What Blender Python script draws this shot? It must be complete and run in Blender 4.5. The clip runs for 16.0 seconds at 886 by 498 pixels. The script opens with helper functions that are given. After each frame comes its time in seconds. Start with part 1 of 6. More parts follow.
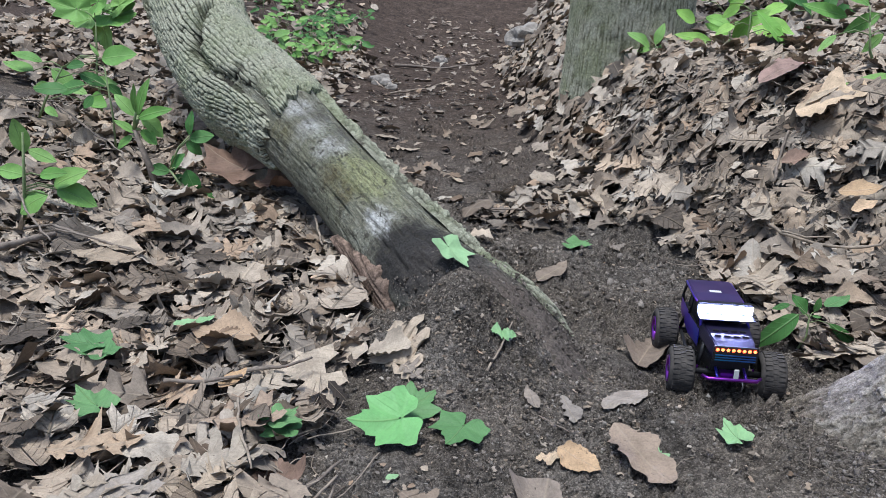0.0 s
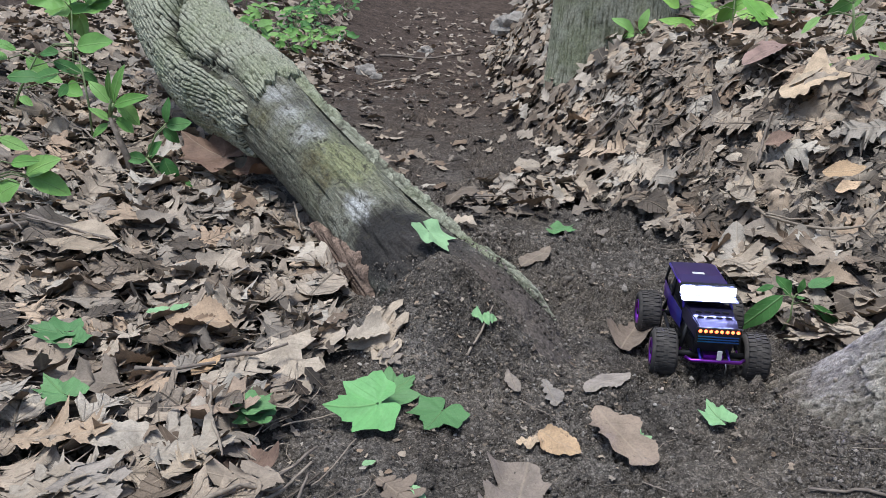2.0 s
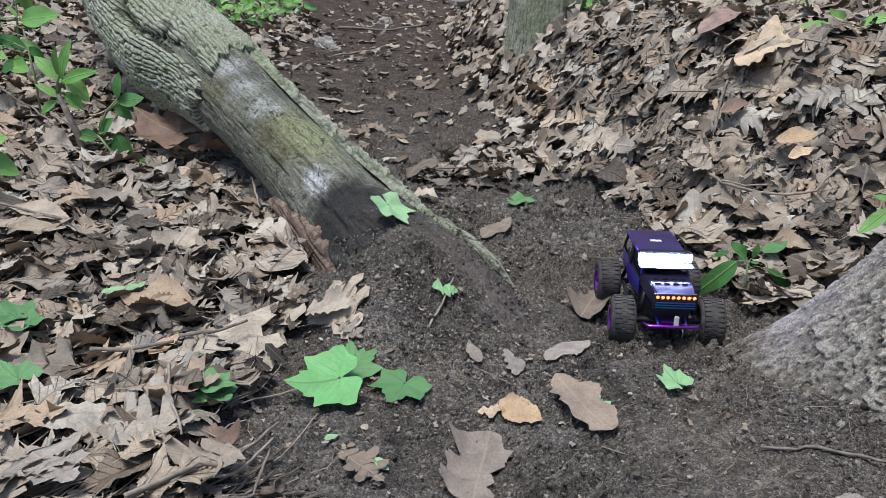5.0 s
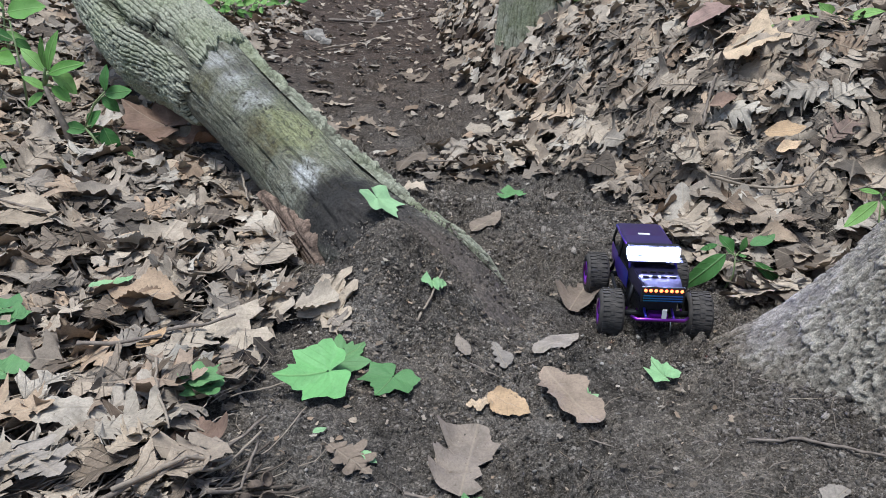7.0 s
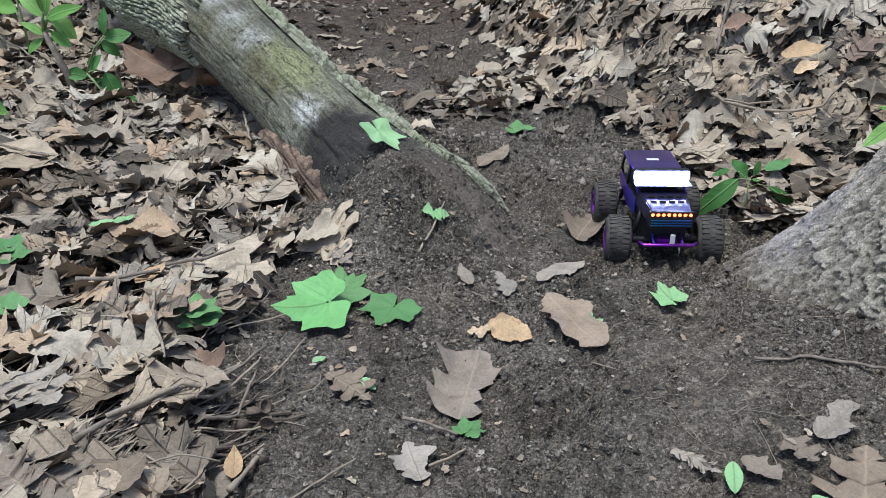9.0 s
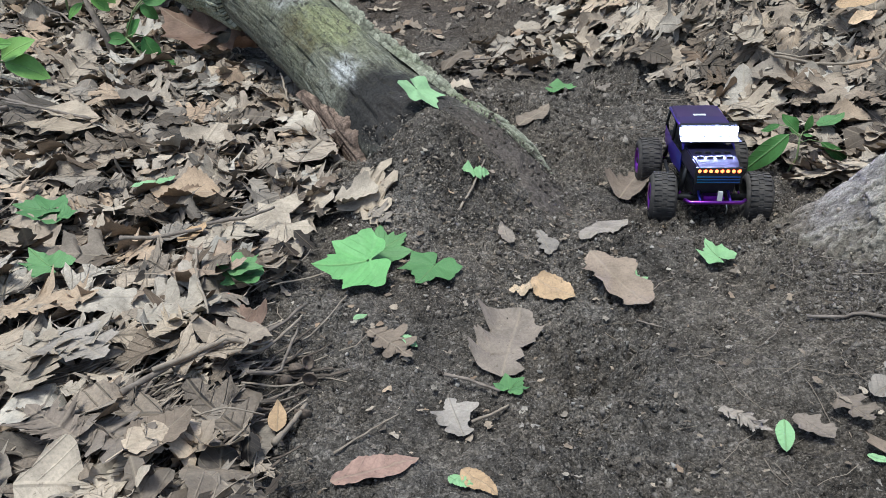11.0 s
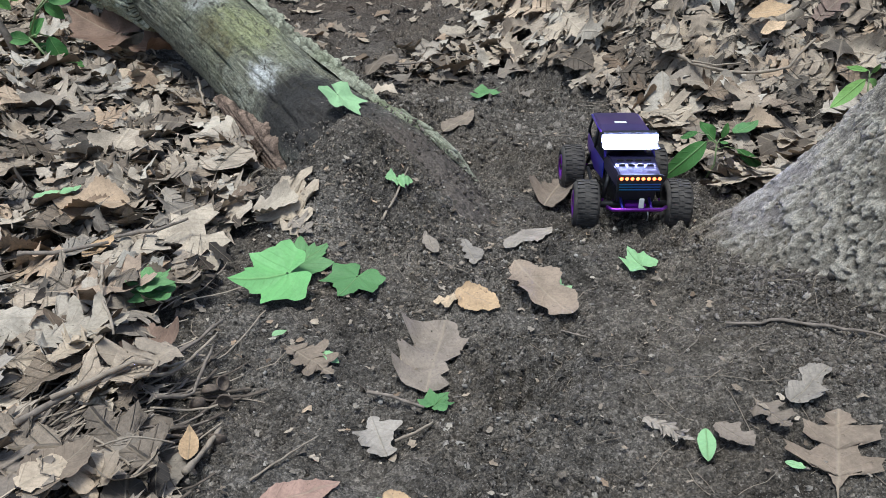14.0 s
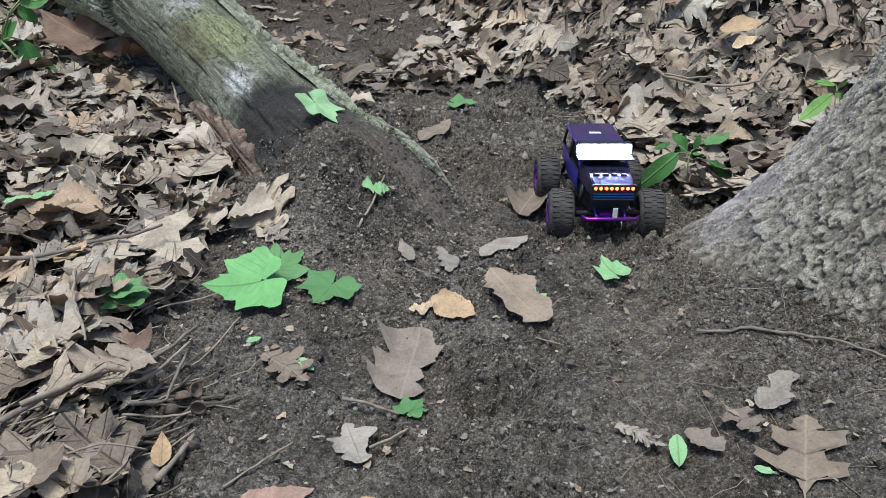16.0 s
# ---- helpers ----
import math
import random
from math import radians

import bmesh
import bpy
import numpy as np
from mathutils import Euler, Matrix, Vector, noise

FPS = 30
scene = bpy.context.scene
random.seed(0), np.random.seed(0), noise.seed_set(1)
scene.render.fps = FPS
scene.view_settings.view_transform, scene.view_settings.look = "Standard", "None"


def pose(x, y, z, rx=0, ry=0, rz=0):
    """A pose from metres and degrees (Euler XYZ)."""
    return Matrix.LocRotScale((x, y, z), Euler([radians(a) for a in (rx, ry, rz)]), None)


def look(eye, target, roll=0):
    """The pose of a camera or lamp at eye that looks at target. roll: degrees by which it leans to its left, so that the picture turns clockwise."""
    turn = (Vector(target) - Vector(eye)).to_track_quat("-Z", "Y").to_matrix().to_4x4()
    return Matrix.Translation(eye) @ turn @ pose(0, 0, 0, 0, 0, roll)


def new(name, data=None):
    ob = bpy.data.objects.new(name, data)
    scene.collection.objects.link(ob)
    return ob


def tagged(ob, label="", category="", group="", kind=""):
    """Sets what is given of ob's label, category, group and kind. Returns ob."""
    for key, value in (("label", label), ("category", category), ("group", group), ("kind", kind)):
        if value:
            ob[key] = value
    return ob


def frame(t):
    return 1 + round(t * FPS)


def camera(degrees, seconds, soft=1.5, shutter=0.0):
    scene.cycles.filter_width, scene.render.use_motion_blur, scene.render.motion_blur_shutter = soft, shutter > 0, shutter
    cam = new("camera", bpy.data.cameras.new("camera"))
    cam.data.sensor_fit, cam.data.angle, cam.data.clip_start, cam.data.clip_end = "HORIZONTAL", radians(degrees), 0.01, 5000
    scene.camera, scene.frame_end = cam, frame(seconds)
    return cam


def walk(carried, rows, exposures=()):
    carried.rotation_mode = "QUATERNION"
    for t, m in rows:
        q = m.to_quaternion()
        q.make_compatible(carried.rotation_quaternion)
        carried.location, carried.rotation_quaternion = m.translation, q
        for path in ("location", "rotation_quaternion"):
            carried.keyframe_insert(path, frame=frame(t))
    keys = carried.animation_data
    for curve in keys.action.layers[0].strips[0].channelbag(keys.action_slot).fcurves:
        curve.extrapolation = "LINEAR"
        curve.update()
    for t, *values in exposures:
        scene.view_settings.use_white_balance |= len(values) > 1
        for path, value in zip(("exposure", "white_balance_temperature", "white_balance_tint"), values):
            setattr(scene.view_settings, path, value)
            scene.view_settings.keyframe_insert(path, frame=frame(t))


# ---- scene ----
cam = camera(60.7, 16.0, soft=0.5)
PATH = [
    (0, (-0.002, 0.012, 0.557), (-0.154, 1.894, -0.102), 1.3),
    (0.5, (-0.003, 0.011, 0.557), (-0.152, 1.892, -0.105), 1.3),
    (1, (-0.002, 0.009, 0.558), (-0.149, 1.89, -0.103), 1.4),
    (1.5, (-0.001, 0.015, 0.55), (-0.144, 1.897, -0.113), 1.3),
    (2, (0.014, 0.028, 0.536), (-0.111, 1.907, -0.139), 1.0),
    (2.5, (0.02, 0.031, 0.535), (-0.08, 1.905, -0.157), 0.6),
    (3, (0.019, 0.03, 0.533), (-0.066, 1.9, -0.171), 0.5),
    (3.5, (0.019, 0.033, 0.532), (-0.055, 1.899, -0.183), 0.4),
    (4, (0.02, 0.03, 0.534), (-0.038, 1.894, -0.19), 0.5),
    (6.5, (0.026, 0.03, 0.533), (0.013, 1.883, -0.22), 1.0),
    (7, (0.027, 0.03, 0.534), (0.017, 1.882, -0.221), 1.0),
    (7.5, (0.028, 0.028, 0.534), (0.02, 1.879, -0.224), 0.9),
    (8, (0.031, 0.029, 0.53), (0.024, 1.878, -0.232), 0.8),
    (8.5, (0.04, 0.032, 0.498), (0.026, 1.852, -0.332), 0.2),
    (9, (0.057, 0.037, 0.495), (-0.012, 1.837, -0.373), -1.2),
    (9.5, (0.051, 0.04, 0.489), (-0.069, 1.828, -0.398), -2.3),
    (12, (0.051, 0.043, 0.478), (-0.119, 1.787, -0.486), -2.9),
    (12.5, (0.053, 0.053, 0.479), (-0.097, 1.796, -0.49), -2.7),
    (13, (0.054, 0.061, 0.476), (-0.043, 1.808, -0.494), -2.2),
    (13.5, (0.057, 0.064, 0.478), (0.002, 1.814, -0.488), -1.9),
    (14, (0.059, 0.065, 0.478), (0.077, 1.83, -0.463), -0.8),
    (14.5, (0.059, 0.065, 0.473), (0.101, 1.838, -0.452), -0.3),
    (15, (0.059, 0.066, 0.471), (0.11, 1.84, -0.45), -0.1),
    (15.5, (0.059, 0.064, 0.473), (0.132, 1.838, -0.449), 0.3),
    (16, (0.059, 0.06, 0.478), (0.141, 1.835, -0.441), 0.5),
]
walk(cam, [(t, look(eye, target, roll)) for t, eye, target, roll in PATH], [(0, 0.22, 5800, 8), (2, 0.14, 5850, 8), (4, 0.14, 5850, 8), (6.5, 0.22, 5800, 7), (8, 0.24, 5800, 5), (10, 0.26, 5850, 3), (16, 0.24, 5850, 3)])

# ---------------------------------------------------------------- light
world = bpy.data.worlds.new("sky")
scene.world = world
world.use_nodes = True
wn, wl = world.node_tree.nodes, world.node_tree.links
sky = wn.new("ShaderNodeTexSky")
sky.sky_type, sky.sun_disc = "NISHITA", False
sky.sun_elevation, sky.sun_rotation = radians(78), radians(225)
sky.air_density, sky.dust_density = 1.0, 3.0
wl.new(sky.outputs[0], wn["Background"].inputs[0])
wn["Background"].inputs[1].default_value = 0.125
sun = new("sun", bpy.data.lights.new("sun", "SUN"))
sun.data.energy, sun.data.angle, sun.data.color = 2.75, radians(16), (1.0, 0.97, 0.92)
sun.matrix_world = look((-0.7, 0.5, 4.8), (0, 1.2, 0))


# ---------------------------------------------------------------- materials
def material(name, rough=0.8, metal=0.0, spec=0.3):
    m = bpy.data.materials.new(name)
    m.use_nodes = True
    b = m.node_tree.nodes["Principled BSDF"]
    b.inputs["Roughness"].default_value = rough
    b.inputs["Metallic"].default_value = metal
    b.inputs["Specular IOR Level"].default_value = spec
    return m, m.node_tree.nodes, m.node_tree.links, b


def noise_node(n, l, scale, detail=4.0, rough=0.6, coord="Object", stretch=None):
    tc = n.new("ShaderNodeTexCoord")
    t = n.new("ShaderNodeTexNoise")
    t.inputs["Scale"].default_value, t.inputs["Detail"].default_value = scale, detail
    t.inputs["Roughness"].default_value = rough
    if stretch:
        mp = n.new("ShaderNodeMapping")
        mp.inputs["Scale"].default_value = stretch
        l.new(tc.outputs[coord], mp.inputs[0])
        l.new(mp.outputs[0], t.inputs["Vector"])
    else:
        l.new(tc.outputs[coord], t.inputs["Vector"])
    return t.outputs["Fac"]


def ramp(n, l, fac, *stops):
    r = n.new("ShaderNodeValToRGB")
    e = r.color_ramp.elements
    while len(e) < len(stops):
        e.new(0.5)
    for k, (at, c) in zip(e, stops):
        k.position = at
        k.color = (*c, 1) if len(c) == 3 else c
    l.new(fac, r.inputs[0])
    return r.outputs[0]


def mix(n, l, fac, a, b, how="MIX"):
    m = n.new("ShaderNodeMix")
    m.data_type, m.blend_type = "RGBA", how
    for socket, v in ((m.inputs[0], fac), (m.inputs[6], a), (m.inputs[7], b)):
        if isinstance(v, (int, float)):
            socket.default_value = v
        elif isinstance(v, tuple):
            socket.default_value = (*v, 1)
        else:
            l.new(v, socket)
    return m.outputs[2]


def bump(n, l, height, b, strength=0.4, dist=0.003):
    k = n.new("ShaderNodeBump")
    k.inputs["Strength"].default_value, k.inputs["Distance"].default_value = strength, dist
    l.new(height, k.inputs["Height"])
    l.new(k.outputs[0], b.inputs["Normal"])


def grey(v):
    return (v, v, v)


def grain_node(n, l, scale):
    """Crumb-like cells: a tone for each cell and the height of its dome."""
    tc = n.new("ShaderNodeTexCoord")
    v = n.new("ShaderNodeTexVoronoi")
    v.inputs["Scale"].default_value = scale
    l.new(tc.outputs["Object"], v.inputs["Vector"])
    tone = n.new("ShaderNodeSeparateColor")
    l.new(v.outputs["Color"], tone.inputs[0])
    dome = ramp(n, l, v.outputs["Distance"], (0.0, grey(1)), (0.75, grey(0)))
    return tone.outputs[0], dome


def soil_material():
    m, n, l, b = material("forest_soil", 0.95, 0, 0.12)
    big = noise_node(n, l, 7, 7, 0.7)
    fine = noise_node(n, l, 130, 7, 0.8)
    grit = noise_node(n, l, 520, 3, 0.7)
    fleck = noise_node(n, l, 240, 2, 0.5)
    c = ramp(n, l, big, (0.32, (0.080, 0.070, 0.060)), (0.5, (0.152, 0.134, 0.115)), (0.68, (0.232, 0.207, 0.180)))
    hue = noise_node(n, l, 4.2, 4, 0.6)
    c = mix(n, l, ramp(n, l, hue, (0.42, grey(0)), (0.6, grey(0.7))), c, mix(n, l, 1.0, c, (1.05, 1.0, 0.93), "MULTIPLY"))
    mid = noise_node(n, l, 38, 6, 0.75)
    c = mix(n, l, 1.0, c, ramp(n, l, mid, (0.36, grey(0.68)), (0.5, grey(1)), (0.64, grey(1.25))), "MULTIPLY")
    d = ramp(n, l, fine, (0.36, grey(0.75)), (0.5, grey(0.99)), (0.63, grey(1.25)))
    c = mix(n, l, 1.0, c, d, "MULTIPLY")
    c = mix(n, l, 1.0, c, ramp(n, l, grit, (0.38, grey(0.85)), (0.5, grey(1)), (0.62, grey(1.15))), "MULTIPLY")
    tone, dome = grain_node(n, l, 230)
    tone2, dome2 = grain_node(n, l, 500)
    c = mix(n, l, 1.0, c, ramp(n, l, tone, (0.0, grey(0.62)), (0.45, grey(0.93)), (0.8, grey(1.1)), (1.0, grey(1.45))), "MULTIPLY")
    c = mix(n, l, 1.0, c, ramp(n, l, tone2, (0.0, grey(0.64)), (0.6, grey(1.0)), (1.0, grey(1.5))), "MULTIPLY")
    c = mix(n, l, ramp(n, l, grit, (0.60, grey(0)), (0.70, grey(0.8))), c, (0.28, 0.25, 0.22))
    c = mix(n, l, ramp(n, l, fleck, (0.70, grey(0)), (0.74, grey(0.8))), c, (0.36, 0.32, 0.28))
    # the trail up the slope is redder clay
    sep = n.new("ShaderNodeSeparateXYZ")
    tc = n.new("ShaderNodeTexCoord")
    l.new(tc.outputs["Object"], sep.inputs[0])
    far = n.new("ShaderNodeMapRange")
    far.inputs[1].default_value, far.inputs[2].default_value = 1.7, 3.8
    l.new(sep.outputs[1], far.inputs[0])
    patch = noise_node(n, l, 9, 8, 0.75)
    clay = ramp(n, l, patch, (0.3, (0.052, 0.039, 0.031)), (0.5, (0.092, 0.068, 0.053)), (0.7, (0.145, 0.11, 0.088)))
    clay = mix(n, l, 1.0, clay, mix(n, l, 1.0, ramp(n, l, mid, (0.36, grey(0.6)), (0.5, grey(1)), (0.64, grey(1.4))), ramp(n, l, tone, (0.0, grey(0.6)), (0.6, grey(1.0)), (1.0, grey(1.6))), "MULTIPLY"), "MULTIPLY")
    c = mix(n, l, far.outputs[0], c, clay)
    l.new(c, b.inputs["Base Color"])
    h = mix(n, l, 0.55, mix(n, l, 0.45, dome, dome2), fine)
    bump(n, l, h, b, 1.0, 0.010)
    return m


LEAF_STOPS = ((0.0, (0.105, 0.082, 0.062)), (0.18, (0.205, 0.163, 0.124)), (0.45, (0.325, 0.262, 0.20)),
              (0.75, (0.41, 0.337, 0.26)), (1.0, (0.52, 0.44, 0.345)))


def leaf_material(name, per_island, stops=LEAF_STOPS, vein=(0.50, 0.41, 0.30), rough=0.7, fresh=False, unit=1.0):
    """unit: metres of one unit of the mesh."""
    m, n, l, b = material(name, rough, 0, 0.25)
    if per_island:
        rnd = n.new("ShaderNodeNewGeometry").outputs["Random Per Island"]
    else:
        rnd = n.new("ShaderNodeObjectInfo").outputs["Random"]
    c = ramp(n, l, rnd, *stops)
    if not fresh:
        # some leaves are bleached grey, some foxed
        again = n.new("ShaderNodeMath")
        again.operation, again.inputs[1].default_value = "MULTIPLY", 17.3
        l.new(rnd, again.inputs[0])
        part_of = n.new("ShaderNodeMath")
        part_of.operation = "FRACT"
        l.new(again.outputs[0], part_of.inputs[0])
        c = mix(n, l, 1.0, c, ramp(n, l, part_of.outputs[0], (0.0, (0.93, 0.99, 1.06)), (0.45, (1.0, 1.0, 1.0)), (0.85, (1.02, 0.99, 0.95)), (1.0, (1.10, 0.96, 0.84))), "MULTIPLY")
    blotch = noise_node(n, l, 30 * unit, 5, 0.65)
    c = mix(n, l, 1.0, c, ramp(n, l, blotch, (0.34, grey(0.86 if fresh else 0.68)), (0.52, grey(1.0)), (0.68, grey(1.08 if fresh else 1.18))), "MULTIPLY")
    spot = noise_node(n, l, 190 * unit, 2)
    c = mix(n, l, ramp(n, l, spot, (0.66, grey(0)), (0.72, grey(0.08 if fresh else 0.55))), c, (0.09, 0.066, 0.048))
    c = mix(n, l, 1.0, c, ramp(n, l, noise_node(n, l, 330 * unit, 3, 0.7), (0.36, grey(0.94 if fresh else 0.86)), (0.62, grey(1.05 if fresh else 1.1))), "MULTIPLY")
    uv = n.new("ShaderNodeUVMap")
    sep = n.new("ShaderNodeSeparateXYZ")
    l.new(uv.outputs[0], sep.inputs[0])
    # midrib, and side veins that slant forward from it
    ab = n.new("ShaderNodeMath")
    ab.operation = "ABSOLUTE"
    l.new(sep.outputs[1], ab.inputs[0])
    side = n.new("ShaderNodeMath")
    side.operation, side.inputs[1].default_value = "MULTIPLY_ADD", -0.9
    l.new(ab.outputs[0], side.inputs[0])
    l.new(sep.outputs[0], side.inputs[2])
    wave = n.new("ShaderNodeMath")
    wave.operation, wave.inputs[1].default_value = "PINGPONG", 0.07
    l.new(side.outputs[0], wave.inputs[0])
    v1 = ramp(n, l, ab.outputs[0], (0.0, grey(1)), (0.022, grey(0)))
    v2 = ramp(n, l, wave.outputs[0], (0.0, grey(0.35)), (0.010, grey(0)))
    vv = mix(n, l, 1.0, v1, v2, "LIGHTEN")
    c = mix(n, l, mix(n, l, 1.0, vv, grey(0.3), "MULTIPLY"), c, vein)
    l.new(c, b.inputs["Base Color"])
    bump(n, l, mix(n, l, 0.5, blotch, vv), b, 0.7, 0.003 / unit)
    return m


def plain_material(name, a, bcol, scale=60, rough=0.6, metal=0.0, spec=0.4, strength=0.3):
    m, n, l, b = material(name, rough, metal, spec)
    f = noise_node(n, l, scale, 5, 0.65)
    l.new(ramp(n, l, f, (0.3, a), (0.7, bcol)), b.inputs["Base Color"])
    bump(n, l, f, b, strength, 0.002)
    return m


def glow_material(name, color, power):
    m, n, l, b = material(name, 0.4)
    b.inputs["Base Color"].default_value = (*color, 1)
    b.inputs["Emission Color"].default_value = (*color, 1)
    b.inputs["Emission Strength"].default_value = power
    return m


def spot_mask(n, l, place, inner, outer, wobble=0.05, scale=14.0):
    """1 within inner metres of a place, 0 beyond outer, with an uneven edge."""
    tc = n.new("ShaderNodeTexCoord")
    d = n.new("ShaderNodeVectorMath")
    d.operation = "DISTANCE"
    d.inputs[1].default_value = place
    l.new(tc.outputs["Object"], d.inputs[0])
    w = n.new("ShaderNodeMath")
    w.operation, w.inputs[1].default_value = "MULTIPLY_ADD", wobble * 2
    l.new(noise_node(n, l, scale, 6, 0.7), w.inputs[0])
    l.new(d.outputs["Value"], w.inputs[2])
    r = n.new("ShaderNodeMapRange")
    r.interpolation_type = "SMOOTHSTEP"
    r.inputs[1].default_value, r.inputs[2].default_value = inner + wobble, outer + wobble
    r.inputs[3].default_value, r.inputs[4].default_value = 1.0, 0.0
    l.new(w.outputs[0], r.inputs[0])
    return r.outputs[0]


def bare_wood_material():
    m, n, l, b = material("weathered_bare_wood", 0.82, 0, 0.2)
    grain = noise_node(n, l, 1.0, 8, 0.72, "UV", (9, 170, 1))
    blotch = noise_node(n, l, 26, 8, 0.75)
    fine = noise_node(n, l, 230, 4, 0.75)
    c = ramp(n, l, grain, (0.36, (0.085, 0.08, 0.058)), (0.5, (0.165, 0.16, 0.115)), (0.64, (0.27, 0.265, 0.20)))
    c = mix(n, l, ramp(n, l, blotch, (0.45, grey(0)), (0.66, grey(0.6))), c, (0.26, 0.265, 0.225))
    mottle = ramp(n, l, noise_node(n, l, 60, 8, 0.78), (0.38, grey(0.25)), (0.50, grey(1)))
    # algae, moss, lichen, soot-dark wet wood and caked soil
    for place, r0, r1, col, amount in (
            ((-0.35, 1.50, 0.20), 0.04, 0.17, (0.135, 0.138, 0.085), 0.75),
            ((-0.415, 1.51, 0.138), 0.03, 0.10, (0.17, 0.165, 0.13), 0.6),
            ((-0.295, 1.495, 0.216), 0.02, 0.085, (0.29, 0.30, 0.16), 0.9),
            ((-0.257, 1.452, 0.195), 0.02, 0.075, (0.29, 0.30, 0.16), 0.9),
            ((-0.20, 1.40, 0.17), 0.0, 0.05, (0.23, 0.235, 0.15), 0.7),
            ((-0.40, 1.60, 0.27), 0.0, 0.05, (0.24, 0.26, 0.15), 0.7),
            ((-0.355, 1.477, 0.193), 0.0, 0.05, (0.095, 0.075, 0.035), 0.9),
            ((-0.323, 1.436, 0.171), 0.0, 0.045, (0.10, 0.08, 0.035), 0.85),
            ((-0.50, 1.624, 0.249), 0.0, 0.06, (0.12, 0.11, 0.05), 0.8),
            ((-0.468, 1.67, 0.30), 0.01, 0.055, (0.42, 0.415, 0.39), 0.8),
            ((-0.42, 1.605, 0.272), 0.01, 0.055, (0.42, 0.415, 0.39), 0.8),
            ((-0.366, 1.546, 0.242), 0.01, 0.055, (0.42, 0.415, 0.39), 0.8),
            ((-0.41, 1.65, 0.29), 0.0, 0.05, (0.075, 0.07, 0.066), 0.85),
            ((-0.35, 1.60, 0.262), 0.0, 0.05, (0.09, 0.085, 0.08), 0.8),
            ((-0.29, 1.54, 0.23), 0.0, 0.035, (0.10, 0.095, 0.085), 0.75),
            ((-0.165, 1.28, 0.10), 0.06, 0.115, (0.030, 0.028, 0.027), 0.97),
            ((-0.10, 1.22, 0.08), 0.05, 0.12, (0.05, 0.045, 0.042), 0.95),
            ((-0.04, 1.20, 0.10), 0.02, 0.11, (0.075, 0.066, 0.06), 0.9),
            ((-0.236, 1.359, 0.143), 0.01, 0.045, (0.55, 0.55, 0.53), 0.94),
            ((0.03, 1.12, 0.05), 0.06, 0.15, (0.11, 0.088, 0.074), 0.97),
            ((0.09, 1.09, 0.0), 0.08, 0.16, (0.12, 0.10, 0.086), 0.97),
            ((-0.069, 1.352, 0.117), 0.0, 0.035, (0.16, 0.148, 0.13), 0.8),
            ((-0.004, 1.248, 0.106), 0.005, 0.035, (0.22, 0.20, 0.175), 0.95),
            ((0.082, 1.10, 0.04), 0.01, 0.04, (0.15, 0.125, 0.105), 0.9)):
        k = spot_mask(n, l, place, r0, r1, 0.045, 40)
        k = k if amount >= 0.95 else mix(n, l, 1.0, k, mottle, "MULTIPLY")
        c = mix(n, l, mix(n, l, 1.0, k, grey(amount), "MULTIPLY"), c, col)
    c = mix(n, l, 1.0, c, ramp(n, l, fine, (0.34, grey(0.4)), (0.5, grey(1)), (0.66, grey(1.5))), "MULTIPLY")
    line = noise_node(n, l, 1.0, 5, 0.7, "UV", (7, 75, 1))
    c = mix(n, l, ramp(n, l, line, (0.475, grey(0)), (0.50, grey(0.75)), (0.525, grey(0))), c, (0.04, 0.036, 0.03))
    pit = noise_node(n, l, 70, 3, 0.6)
    c = mix(n, l, ramp(n, l, pit, (0.61, grey(0)), (0.66, grey(0.85))), c, (0.05, 0.045, 0.035))
    l.new(c, b.inputs["Base Color"])
    bump(n, l, mix(n, l, 0.5, grain, fine), b, 0.9, 0.006)
    return m


def bark_material(name, dark, mid, light, tint=(0.25, 0.27, 0.17), scale=20.0, deep=0.004, caked=None):
    m, n, l, b = material(name, 0.92, 0, 0.15)
    ht = n.new("ShaderNodeAttribute")
    ht.attribute_name = "relief"
    f = noise_node(n, l, scale * 6, 8, 0.78)
    fine = noise_node(n, l, scale * 19, 4, 0.7)
    # low relief turns dark: furrow and pit shade is put into the colour
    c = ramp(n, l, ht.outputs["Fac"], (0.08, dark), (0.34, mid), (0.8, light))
    g = noise_node(n, l, scale * 0.4, 4)
    c = mix(n, l, ramp(n, l, g, (0.42, grey(0)), (0.65, grey(0.55))), c, tint)
    if caked:
        # soil thrown up on the foot, with a ragged upper edge
        sep = n.new("ShaderNodeSeparateXYZ")
        tc = n.new("ShaderNodeTexCoord")
        l.new(tc.outputs["Object"], sep.inputs[0])
        w = n.new("ShaderNodeMath")
        w.operation, w.inputs[1].default_value = "MULTIPLY_ADD", 0.30
        l.new(noise_node(n, l, 11, 7, 0.75), w.inputs[0])
        l.new(sep.outputs[2], w.inputs[2])
        k = ramp(n, l, w.outputs[0], (caked + 0.11, grey(0.95)), (caked + 0.19, grey(0)))
        c = mix(n, l, k, c, mix(n, l, 1.0, c, (0.52, 0.49, 0.46), "MULTIPLY"))
    c = mix(n, l, 1.0, c, ramp(n, l, f, (0.38, grey(0.55)), (0.5, grey(1)), (0.62, grey(1.35))), "MULTIPLY")
    c = mix(n, l, 1.0, c, ramp(n, l, fine, (0.38, grey(0.7)), (0.5, grey(1)), (0.62, grey(1.28))), "MULTIPLY")
    l.new(c, b.inputs["Base Color"])
    bump(n, l, mix(n, l, 0.45, f, fine), b, 1.0, deep)
    return m


